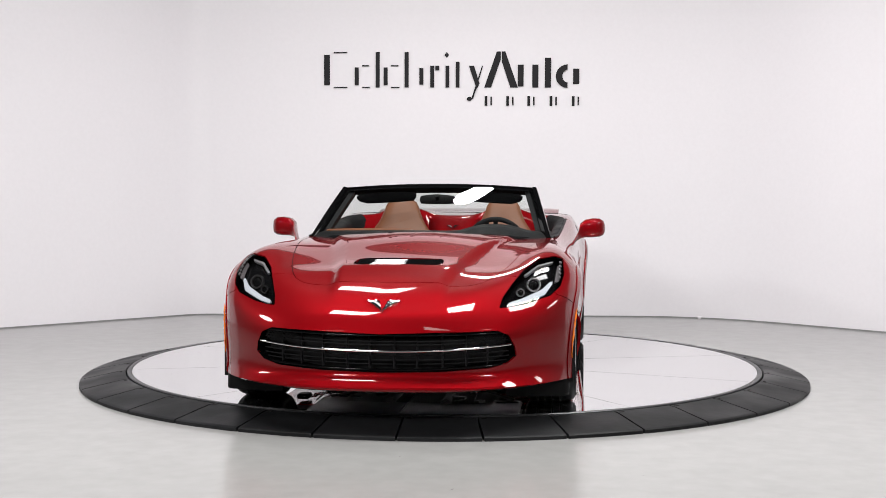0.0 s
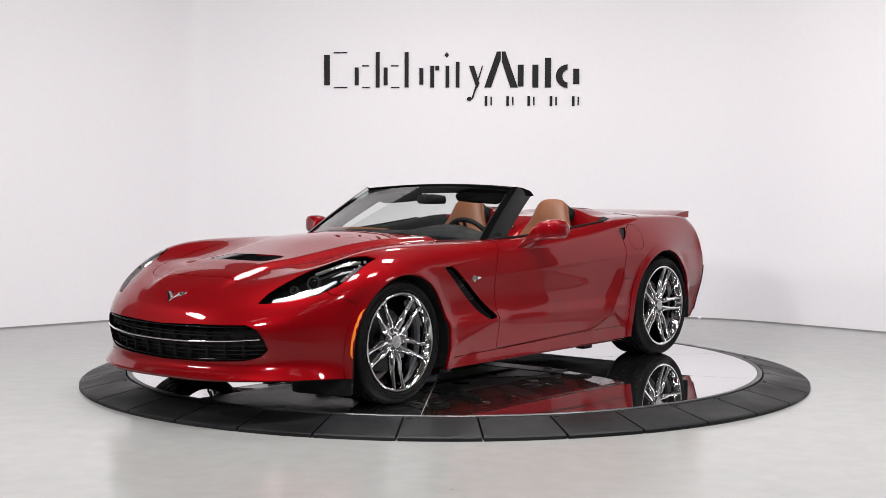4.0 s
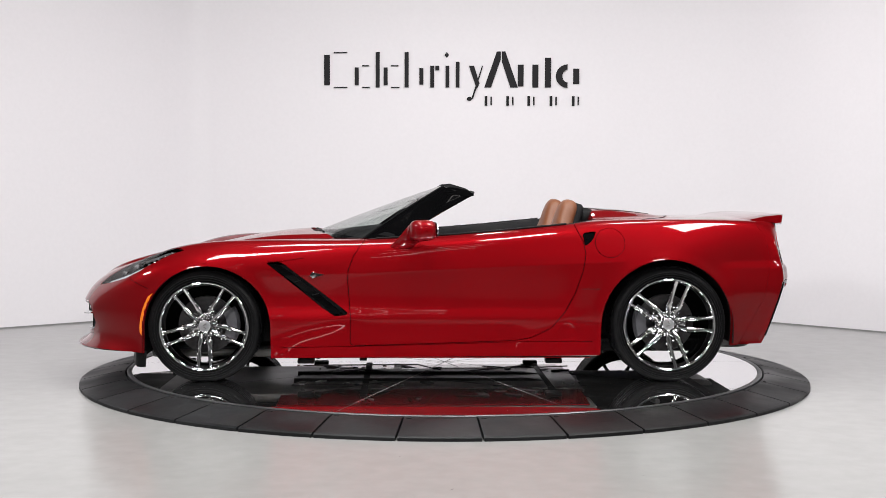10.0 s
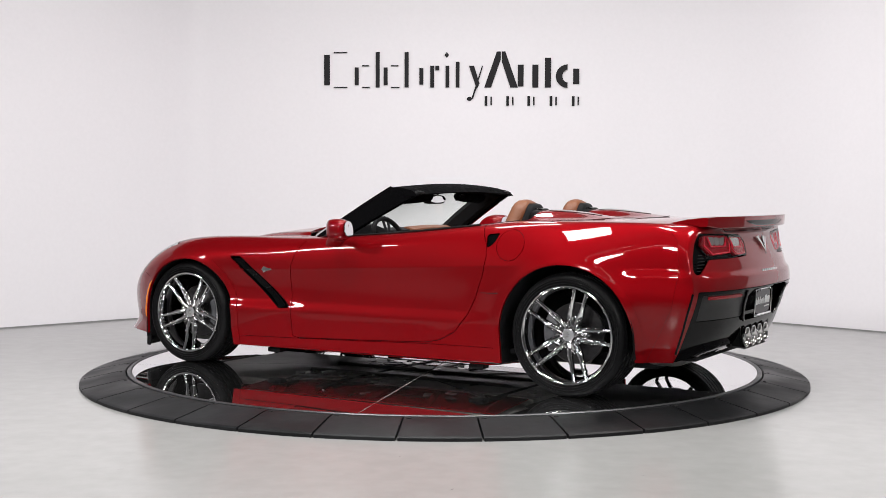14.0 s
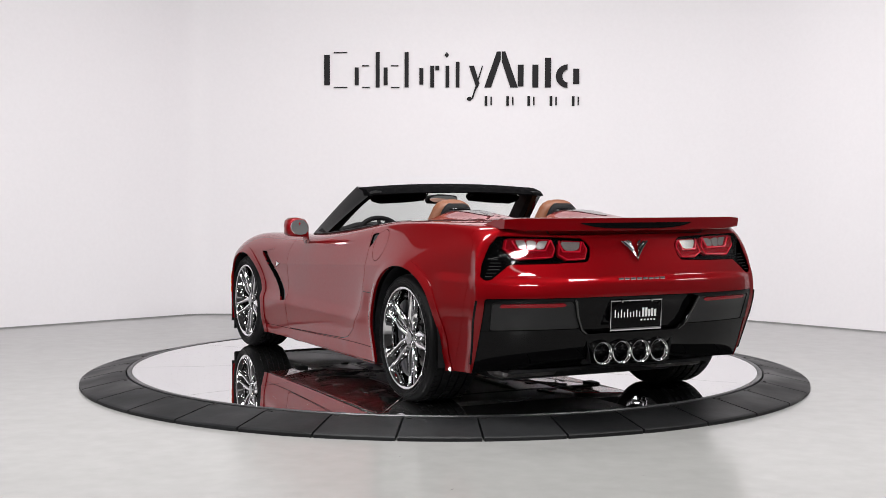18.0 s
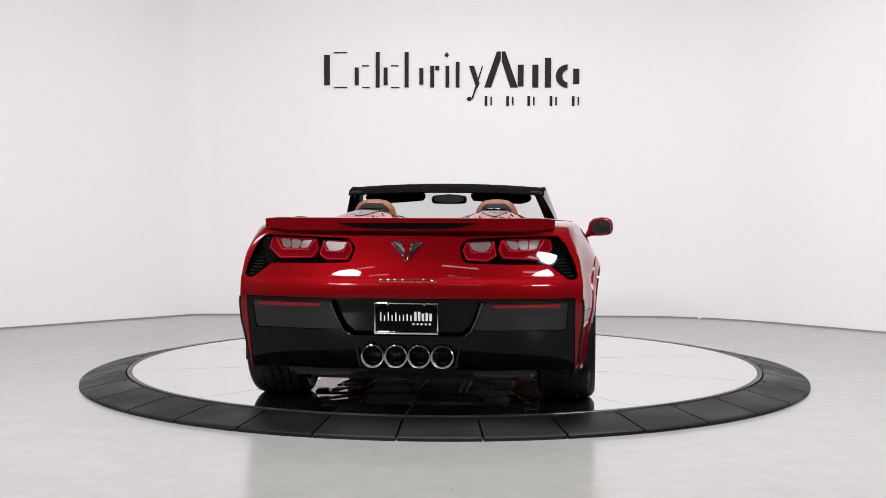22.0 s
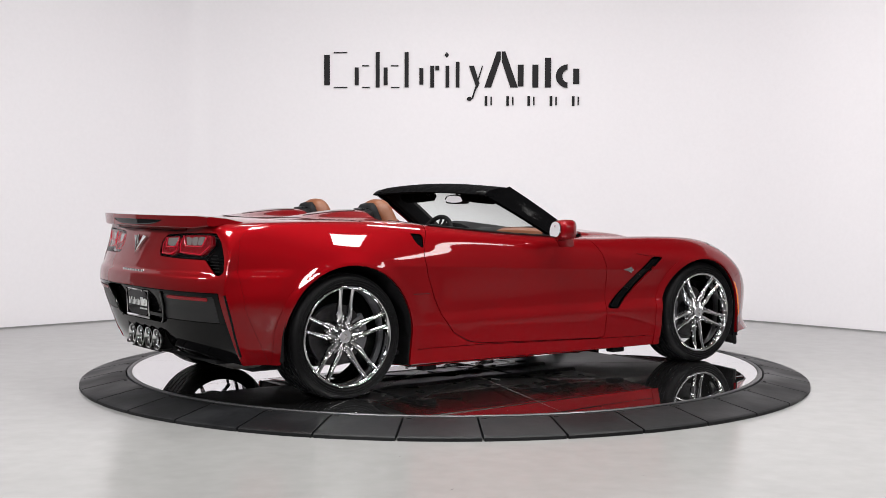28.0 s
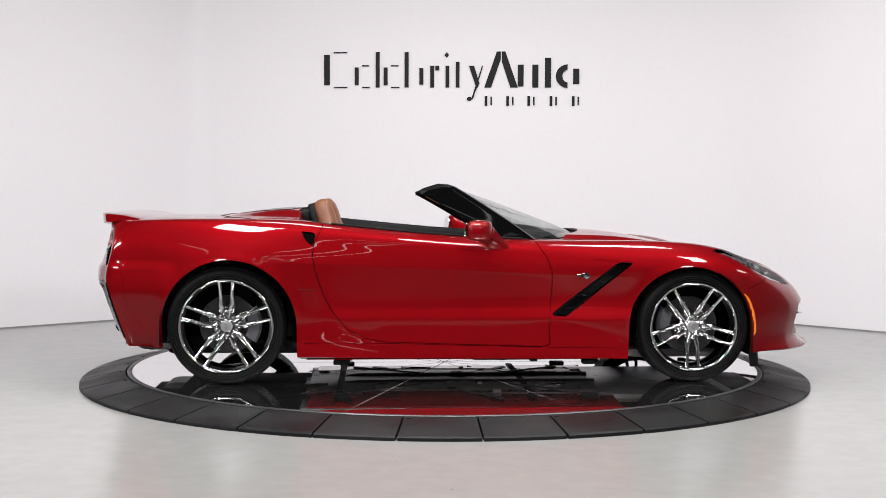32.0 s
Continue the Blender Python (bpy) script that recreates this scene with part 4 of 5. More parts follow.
def build_sides(car, doors, pieces):
    vent = pieces["vent"]
    for s, door in zip((1, -1), doors):
        side = (lambda p: p) if s == 1 else mirrored
        m = side(offset(vent, -.05))
        unit = part("wing_vent", mesh_of("wing_vent", m[0], m[2], DARK, m[1]), car, "black slanted vent behind the front wheel")
        e = with_edge(vent, .05)
        k = len(vent[2])
        m = side(e)
        part("rim", mesh_of("rim", m[0], m[2][k:], BLACK_GLOSS, None), unit)
        blade = [(.985, .690), (.925, .692), (.555, .408), (.61, .402)]
        m = side(with_edge(offset(clip(vent, distance(xz(vent), blade)), -.016), .008))
        part("blade", mesh_of("blade", m[0], m[2], BLACK_GLOSS, m[1]), unit)
        for t in (.34, .62):
            a, b = Vector((.965, .672)).lerp(Vector((.60, .402)), t), Vector((.915, .694)).lerp(Vector((.545, .412)), t)
            pts = [(a.lerp(b, k).x, s * (skin(x=a.lerp(b, k).x, z=a.lerp(b, k).y).y - .018), a.lerp(b, k).y) for k in (.15, .4, .65, .85)]
            part("slat", tube("slat", pts, .004, BLACK_MATT, 6), unit)
        # crease above the vent
        pts = [(x, s * (skin(x=x, z=z).y - .001), z) for x, z in ((1.0, .703), (.93, .712), (.85, .718), (.77, .722))]
        part("crease", tube("crease", pts, .0018, PAINT, 6), unit)
        # sharp wedge above the vent's mouth
        V = shell_panel()
        V = clip(V, distance(xz(V), [(1.0, .708), (.93, .704), (.88, .709), (.76, .728), (.80, .729), (.94, .722)]))
        V = clip(V, V[0][:, 1] - .7)
        m = side(with_edge(offset(V, .005), .007))
        part("brow", mesh_of("brow", m[0], m[2], PAINT, m[1]), unit)
        # small chrome crest on the wing
        c = skin(x=.714, z=.622)
        bm = bmesh.new()
        out = [(.032, .002), (.012, .024), (-.006, .014), (-.05, .010), (-.05, .004), (-.006, -.006), (.010, -.018)]
        prism(bm, out, .006, bevel=.002)
        at = Matrix.Translation((c.x, s * (c.y - .001), c.z)) @ Matrix.Rotation(radians(90), 4, "X")
        if s == 1:
            at = at @ Matrix.Rotation(radians(180), 4, "Y") @ Matrix.Diagonal((-1, 1, 1, 1))
        part("side_badge", bm_mesh("side_badge", bm, CHROME), car, "small chrome badge", at)
        # short seam between quarter and sill
        pts = [(x, s * (skin(x=x, z=.547).y + .0006), .547) for x in (-.835, -.87, -.91, -.945)]
        part("body_seam", tube("body_seam", pts, .0016, SEAM, 6), car)
        # mirror
        mirror = part("door_mirror", None, car, "red door mirror on a slanted arm")
        table = [((.235, .850, .765), .058, .022), ((.205, .876, .798), .058, .027), ((.165, .897, .838), .056, .036), ((.125, .914, .868), .062, .049), ((.100, .942, .883), .070, .057),
                 ((.090, .992, .888), .076, .061), ((.082, 1.032, .889), .068, .058), ((.072, 1.057, .887), .050, .046), ((.066, 1.068, .885), .024, .022)]
        rings = [oval_ring((c[0], s * c[1], c[2]), (1, 0, 0), (0, .25 * s if i < 3 else 0, 1), rx, rz, 28, 2.6 if i < 3 else 3.4) for i, (c, rx, rz) in enumerate(table)]
        part("housing", loft("housing", rings, PAINT, 60), mirror)
        bm = bmesh.new()
        prism(bm, rounded([(-.062, -.048), (.062, -.044), (.066, .044), (-.05, .050)], 2), .006)
        part("glass", bm_mesh("glass", bm, CHROME), mirror, "mirror glass",
             Matrix.Translation((.020, s * .990, .888)) @ Matrix.Rotation(radians(-90 + 12 * s), 4, "Z") @ Matrix.Rotation(radians(84), 4, "X") @ Matrix.Diagonal((-s, 1, 1, 1)))
        # black seal along the door top
        pts = [(x, s * (float(np.interp(-x, [-.4, -.2, .5, .78], [.755, .775, .792, .80])) + .002), 0) for x in np.linspace(.36, -.76, 24)]
        pts = [(x, y, skin(x=x, y=abs(y)).z + .004) for x, y, _ in pts]
        part("window_seal", tube("window_seal", pts, .007, BLACK_MATT, 8), door, "black rubber seal")


def build_rear(car, pieces):
    tail, black = pieces["tail"], pieces["black"]
    for s in (1, -1):
        side = (lambda p: p) if s == 1 else mirrored
        lamp = part("tail_light", None, car, "two-part red tail light in a black housing")
        m = side(with_edge(offset(tail, -.03), -.028))
        part("bowl", mesh_of("bowl", m[0], m[2], BLACK_GLOSS, m[1]), lamp)
        for out in ([(.695, .882), (.455, .880), (.440, .83), (.462, .786), (.645, .778), (.708, .832)], [(.420, .874), (.285, .868), (.268, .825), (.292, .776), (.395, .774), (.438, .80), (.43, .83)]):
            p = offset(clip(tail, distance(yz(tail), out)), -.010)
            m = side(with_edge(p, .018))
            part("lens", mesh_of("lens", m[0], m[2], RED_LENS, m[1]), lamp, "red lamp lens")
            cy, cz = sum(q[0] for q in out) / len(out), sum(q[1] for q in out) / len(out)
            lo, hi = min(q[0] for q in out), max(q[0] for q in out)
            top, wide = max(q[1] for q in out), hi - lo
            cell = [(cy - .34 * wide, top - .012), (cy + .30 * wide, top - .008), (cy + .22 * wide, top - .052), (cy - .24 * wide, top - .054)]
            count = 3 if wide > .2 else 1
            for k in range(count):
                f0, f1 = k / count + .012, (k + 1) / count - .012
                q = [np.array(cell[0]) * (1 - f) + np.array(cell[1]) * f for f in (f0, f1)] + [np.array(cell[3]) * (1 - f) + np.array(cell[2]) * f for f in (f1, f0)]
                m = side(with_edge(offset(clip(tail, distance(yz(tail), q)), -.006), .006))
                if len(m[2]):
                    part("reverse_lens", mesh_of("reverse_lens", m[0], m[2], LAMP_REFLECTOR, m[1]), lamp, "clear inner lens")
            guide = [(cy - .38 * wide, top - .012), (cy - .27 * wide, top - .060), (cy + .25 * wide, top - .058), (cy + .35 * wide, top - .010)]
            pts = [(skin(y=y, z=z, front=False).x + .002, s * y, z) for y, z in guide]
            part("light_guide", tube("light_guide", pts, .0042, RED_GUIDE, 6), lamp)
            ring = [(cy + (y - cy) * .93, cz + (z - cz) * .90) for y, z in out]
            pts = [(skin(y=y, z=z, front=False).x + .002, s * y, z) for y, z in ring]
            part("light_guide", tube("light_guide", pts[1:] + pts[:1], .0028, RED_GUIDE, 6), lamp)
        m = side(offset(clip(tail, .722 - tail[0][:, 1] - .35 * (.79 - tail[0][:, 2])), .0015))
        cover = part("cover", mesh_of("cover", m[0], m[2], LAMP_GLASS, m[1]), lamp, "clear lamp cover")
        cover.visible_shadow = False
        for k in range(6):
            z = .70 + k * .016
            y0, y1 = .806 - .008 * k, .71 + .005 * k
            y1 = max(y1, .66)
            pts = [(skin(y=y, z=z, front=False).x - .001, s * y, z) for y in np.linspace(min(y0, .81), max(y1, .775 - k * .02), 4)]
            part("slat", tube("slat", pts, .0028, BLACK_MATT, 5), lamp)
    # lower black panel with a recess for the plate
    recess, rest = cut_out(black, distance(yz(black), RECESS), 0)
    lower, upper = cut_out(rest, np.minimum(.432 - rest[0][:, 2], 1), .0015)
    satin, upper_rim = cut_out(upper, distance(yz(upper), [(.378, .572), (.775, .572), (.783, .565), (.772, .434), (.318, .434)]), .0012)
    both_sides("rear_inset", offset(satin, -.003), SATIN, car, "satin black inset of the bumper", .010)
    panel_part("rear_panel", both(upper_rim), BLACK_GLOSS, car, "black upper bumper panel")
    panel_part("diffuser", both(offset(lower, -.004)), BLACK_GLOSS, car, "black lower bumper panel")
    p = with_edge(both(offset(recess, -.028)), -.028)
    part("plate_recess", mesh_of("plate_recess", p[0], p[2], BLACK_GLOSS, p[1]), car, "black recess behind the plate")
    for s in (1, -1):
        side = (lambda p: p) if s == 1 else mirrored
        strip = clip(upper, distance(yz(upper), [(.745, .549), (.41, .549), (.41, .566), (.745, .566)]))
        m = side(with_edge(offset(strip, .003), .004))
        part("reflector", mesh_of("reflector", m[0], m[2], RED_LENS, m[1]), car, "red reflector strip")
        edge = [(x, s * (skin(x=x, z=z).y + .002), z) for x, z in ((-2.042, .585), (-2.033, .545), (-2.011, .47), (-1.980, .37), (-1.943, .265))]
        part("panel_edge", tube("panel_edge", edge, .006, BLACK_GLOSS, 8), car)
        edge = [(skin(y=y, z=z, front=False).x - .004, s * y, z) for y, z in ((.373, .578), (.345, .50), (.312, .43), (.28, .408))]
        part("panel_edge", tube("panel_edge", edge, .008, GLOSS_EDGE, 10), car)
    # plate
    plate = part("plate", None, car, "black plate in a chrome frame", pose(-2.150, 0, .494, 90, 0, -90) @ pose(0, 0, 0, 3))
    bm = bmesh.new()
    prism(bm, rounded([(-.155, -.076), (.155, -.076), (.155, .076), (-.155, .076)], 2), .004)
    part("board", bm_mesh("board", bm, BLACK_GLOSS), plate)
    for lo, hi in (((-.157, .070, 0), (.157, .078, .010)), ((-.157, -.078, 0), (.157, -.064, .010)), ((-.157, -.0645, 0), (-.150, .0705, .010)), ((.150, -.0645, 0), (.157, .0705, .010))):
        bm = bmesh.new()
        box(bm, lo, hi, .003)
        part("frame_side", bm_mesh("frame_side", bm, CHROME), plate)
    for k in range(14):
        x = -.128 + k * .0185
        h = (.040, .026, .040, .026, .04, .026, .03, .034, .026, .045, .045, .036, .04, .036)[k]
        bm = bmesh.new()
        box(bm, (x, -.012, .004), (x + (.006 if k < 9 else .012), -.012 + h, .0055))
        part("print_bar", bm_mesh("print_bar", bm, WHITE_INK), plate)
    for k in range(5):
        bm = bmesh.new()
        box(bm, (.03 + k * .02, -.032, .004), (.04 + k * .02, -.024, .0055))
        part("print_bar", bm_mesh("print_bar", bm, WHITE_INK), plate)
    for x in (-.09, .09):
        part("screw", lathe_mesh("screw", [(.006, 0), (.006, .004), (.0005, .005)], 12, CHROME), plate, "", pose(x, .071, .012))
    # name strip as plain chrome bars
    strip = part("name_strip", None, car, "chrome name strip")
    for k in range(8):
        y = .128 - k * .036
        x = skin(y=abs(y - .014), z=.678, front=False).x
        bm = bmesh.new()
        box(bm, (x - .004, y - .029, .6715), (x + .004, y, .6845), .002)
        part("bar", bm_mesh("bar", bm, CHROME), strip)
    emblem(car, (None, -1))
    # exhausts
    pipes = part("exhaust", None, car, "four round polished tailpipes in a black surround")
    for y in (-.172, -.057, .057, .172):
        prof = [(.052, -.16), (.0555, -.02), (.0575, .004), (.0568, .009), (.0535, .010), (.0440, .001), (.0425, -.03), (.041, -.16)]
        part("tailpipe", lathe_mesh("tailpipe", prof, 40, CHROME, True, 50), pipes, "polished tailpipe", pose(-2.112, y, .303, 0, -90, 0))
        part("pipe_inside", lathe_mesh("pipe_inside", [(.0435, 0), (.0435, -.10), (.0005, -.10)], 32, DARK), pipes, "", pose(-2.098, y, .303, 0, -90, 0))
    outl = [(-.27, .398), (.27, .398), (.24, .252), (.20, .236), (-.20, .236), (-.24, .252)]
    rows = []
    for d, sc in ((-2.108, 1.0), (-2.104, .965), (-2.045, .93)):
        rows.append([(d, y * sc, .317 + (z - .317) * sc) for y, z in outl])
    part("surround", loft("surround", rows, BLACK_MATT, caps=False), pipes)
    bm = bmesh.new()
    box(bm, (-2.048, -.25, .24), (-2.026, .25, .39), .01)
    part("surround_back", bm_mesh("surround_back", bm, BLACK_MATT), pipes)
    # spoiler with the middle brake light
    spoiler = part("spoiler", None, car, "red lip spoiler on the boot lid")
    rings = []
    for k in range(41):
        y = -.715 + 1.43 * k / 40
        a = abs(y)
        tip = -2.172 + .10 * (a / .715) ** 2.6
        low = .920 + .012 * float(ease(.60, .715, a))
        front = -1.80 - .05 * (a / .715) ** 2
        base = skin(x=front, y=min(a, .74)).z
        edge = .006 * float(ease(.64, .715, a))
        rings.append([(front, y, base - .004), ((front + tip) / 2, y, .974 - edge), (tip + .02, y, .983 - edge), (tip, y, .981 - edge), (tip, y, .974 - edge), (tip + .004, y, low + .003), (tip + .009, y, low - .002), (tip + .04, y, low - .004),
                      (tip + .12, y, low + .01), (front - .02, y, base - .02)])
    part("wing", loft("wing", rings, PAINT, 30), spoiler)
    rings = []
    for k in range(25):
        y = -.335 + .670 * k / 24
        tip = -2.172 + .10 * (abs(y) / .715) ** 2.6
        top, drop = .958, .003 + .026 * (1 - (abs(y) / .335) ** 4)
        rings.append([(tip - .001, y, top), (tip + .001, y, top - drop * .8), (tip - .002, y, top - drop), (tip + .03, y, top - drop), (tip + .03, y, top)])
    part("brake_light", loft("brake_light", rings, BLACK_GLOSS, 30), spoiler, "dark middle brake light")


def build_wheel(car, x, y, s, radius, rim, width, turn):
    """One wheel; local z points outwards."""
    wheel = part("wheel", None, car, "chrome five-twin-spoke wheel with a low tyre", pose(x, s * y, radius, -90 * s))
    R = rim
    tyre = [(R - .012, -.012), (R + .004, .004), (R + .022, .012), (radius - .036, .014), (radius - .018, .008), (radius - .006, -.006), (radius - .001, -.024)]
    grooves = []
    n = 4
    for k in range(n):
        h = -.024 - (width - .048) * (k + 1) / (n + 1)
        grooves += [(radius, h + .006), (radius - .007, h + .004), (radius - .007, h - .004), (radius, h - .006)]
    tail = [(radius - .001, .024 - width), (radius - .012, .008 - width), (radius - .036, -width - .004), (R + .022, -width), (R - .01, .014 - width)]
    part("tyre", lathe_mesh("tyre", tyre + grooves + tail, 96, RUBBER, angle=50), wheel, "black low-profile tyre")
    # tread blocks between the grooves, in slanted rows
    bm = bmesh.new()
    for row in range(5):
        h0 = -.030 - (width - .048) * row / 5.0
        h1 = h0 - (width - .048) / 5.0 + .014
        for k in range(54):
            a = 2 * math.pi * (k + .5 * (row % 2)) / 54
            da, slant = math.pi / 54 * .86, (.035, -.03, .0, .03, -.035)[row]
            quad = [(a - da, h0), (a + da, h0), (a + da + slant, h1), (a - da + slant, h1)]
            low = [bm.verts.new(((radius - .004) * math.cos(t), (radius - .004) * math.sin(t), h)) for t, h in quad]
            top = [bm.verts.new(((radius + .0025) * math.cos(t), (radius + .0025) * math.sin(t), h)) for t, h in quad]
            bm.faces.new(top)
            for i in range(4):
                bm.faces.new((low[i], low[(i + 1) % 4], top[(i + 1) % 4], top[i]))
    part("tread", bm_mesh("tread", bm, RUBBER, 30), wheel, "black tread blocks")
    for rr, wide in ((R + .012, .0022), (R + .026, .0016), (radius - .030, .0018)):
        ring = lathe_mesh("sidewall_ring", [(rr - wide, .0120), (rr, .0158), (rr + wide, .0120)], 72, RUBBER, angle=70)
        part("sidewall_ring", ring, wheel)
    # moulded lettering band as plain raised arcs
    for a0 in (20, 200):
        rows = []
        for k in range(13):
            a = radians(a0 + k * 3.2)
            rr = (R + radius) / 2 - .004
            rows.append([((rr - .007) * math.cos(a), (rr - .007) * math.sin(a), .0145), ((rr + .007) * math.cos(a), (rr + .007) * math.sin(a), .0145)])
        part("sidewall_mark", sheet("sidewall_mark", rows, RUBBER, .0015), wheel)
    barrel = [(R - .004, .004), (R + .001, .008), (R - .003, .0105), (R - .011, .008), (R - .016, -.004), (R - .020, -.016), (R - .026, -.03), (R - .034, -.09), (R - .030, -.16), (R - .012, .02 - width)]
    part("rim", lathe_mesh("rim", barrel, 96, CHROME, angle=60), wheel, "chrome rim")
    k = R / .258
    for i in range(5):
        base = radians(turn + 72 * i)
        along, across, up = Vector((math.cos(base), math.sin(base), 0)), Vector((-math.sin(base), math.cos(base), 0)), Vector((0, 0, 1))
        # two blades a pair: broad and sharply ridged by the hub, a knee half way, slender to the rim
        for d in (1, -1):
            rings = []
            for r, mid, out, inn, high in ((.036, .014, .012, .012, -.032), (.062, .0205, .0165, .014, -.025), (.092, .0245, .0215, .014, -.020), (.118, .0275, .0215, .0125, -.017), (.138, .029, .0165, .0115, -.0145),
                                           (.170, .031, .0130, .0110, -.010), (.208, .0335, .0120, .0110, -.003), (.232, .0355, .0130, .0115, .003), (.249, .037, .0190, .016, .006)):
                c = along * r * k + across * mid * k * d
                o, n = across * out * k * d, across * inn * k * d
                deep = .040 - .09 * r
                knee = .005 * math.exp(-((r - .105) / .022) ** 2)
                high += knee
                rings.append([c - n - up * (deep - high), c - n + up * (high - .010), c - n * .62 + up * (high - .003), c - n * .1 + up * high, c + o * .40 + up * (high - .002), c + o * .80 + up * (high - .0075 - knee),
                              c + o + up * (high - .015 - knee), c + o * .9 - up * (deep - high)])
            part("spoke", loft("spoke", rings, CHROME, 55), wheel)
        # hollowed root between the two blades
        arm = []
        for r, wide, top in ((.030, .016, -.030), (.060, .018, -.034), (.082, .016, -.040), (.098, .010, -.050), (.106, .004, -.058)):
            c = along * r * k + up * top
            arm.append([c + across * wide + up * .003, c + across * wide - up * .02, c - across * wide - up * .02, c - across * wide + up * .003, c - up * .005])
        part("spoke_root", loft("spoke_root", arm, CHROME, 28), wheel)
    hub = [(.0005, -.020), (.034, -.020), (.037, -.023), (.038, -.030), (.048, -.036), (.074, -.044), (.072, -.075), (.0005, -.075)]
    part("hub", lathe_mesh("hub", hub, 40, CHROME, angle=30), wheel, "chrome hub")
    part("centre_cap", lathe_mesh("centre_cap", [(.0005, -.0150), (.026, -.0155), (.0325, -.0175), (.034, -.020)], 32, GREY_TRIM), wheel, "grey centre cap")
    for d in (1, -1):
        bm = bmesh.new()
        prism(bm, [(0, -.012), (d * .005, -.008), (d * .019, .010), (d * .010, .010)][::d], .002, Matrix.Translation((0, 0, -.0152)))
        part("cap_mark", bm_mesh("cap_mark", bm, CHROME), wheel, "", pose(0, 0, 0, 0, 0, turn))
    for i in range(5):
        a = radians(turn + 36 + 72 * i)
        at = pose(.0625 * math.cos(a), .0625 * math.sin(a), -.036)
        part("wheel_nut", lathe_mesh("wheel_nut", [(.0135, -.004), (.0135, .004), (.010, .006), (.0095, .020), (.007, .023), (.0005, .024)], 12, CHROME, angle=25), wheel, "", at)
    part("brake_disc", lathe_mesh("brake_disc", [(.075, -.118), (.165, -.118), (.168, -.121), (.168, -.142), (.075, -.145)], 64, BRAKE_STEEL), wheel, "dark grey brake disc")
    part("brake_bell", lathe_mesh("brake_bell", [(.0005, -.080), (.072, -.082), (.076, -.118)], 48, DARK), wheel)
    part("back_plate", lathe_mesh("back_plate", [(.14, -.155), (.0005, -.155)], 40, DARK), wheel)
    # caliper towards the car's middle
    mid = math.pi if x > 0 else 0.0
    rings = []
    for k in range(9):
        a = mid + radians(-34 + 8.5 * k)
        e = .6 if k in (0, 8) else 1.0
        rings.append([(r * math.cos(a), r * math.sin(a), h) for r, h in ((.118, -.095 * e - .125 * (1 - e)), (.178, -.098 * e - .125 * (1 - e)), (.192, -.115), (.192, -.15), (.118, -.15))])
    part("caliper", loft("caliper", rings, CALIPER, 30), wheel, "dark grey brake caliper")
    return wheel


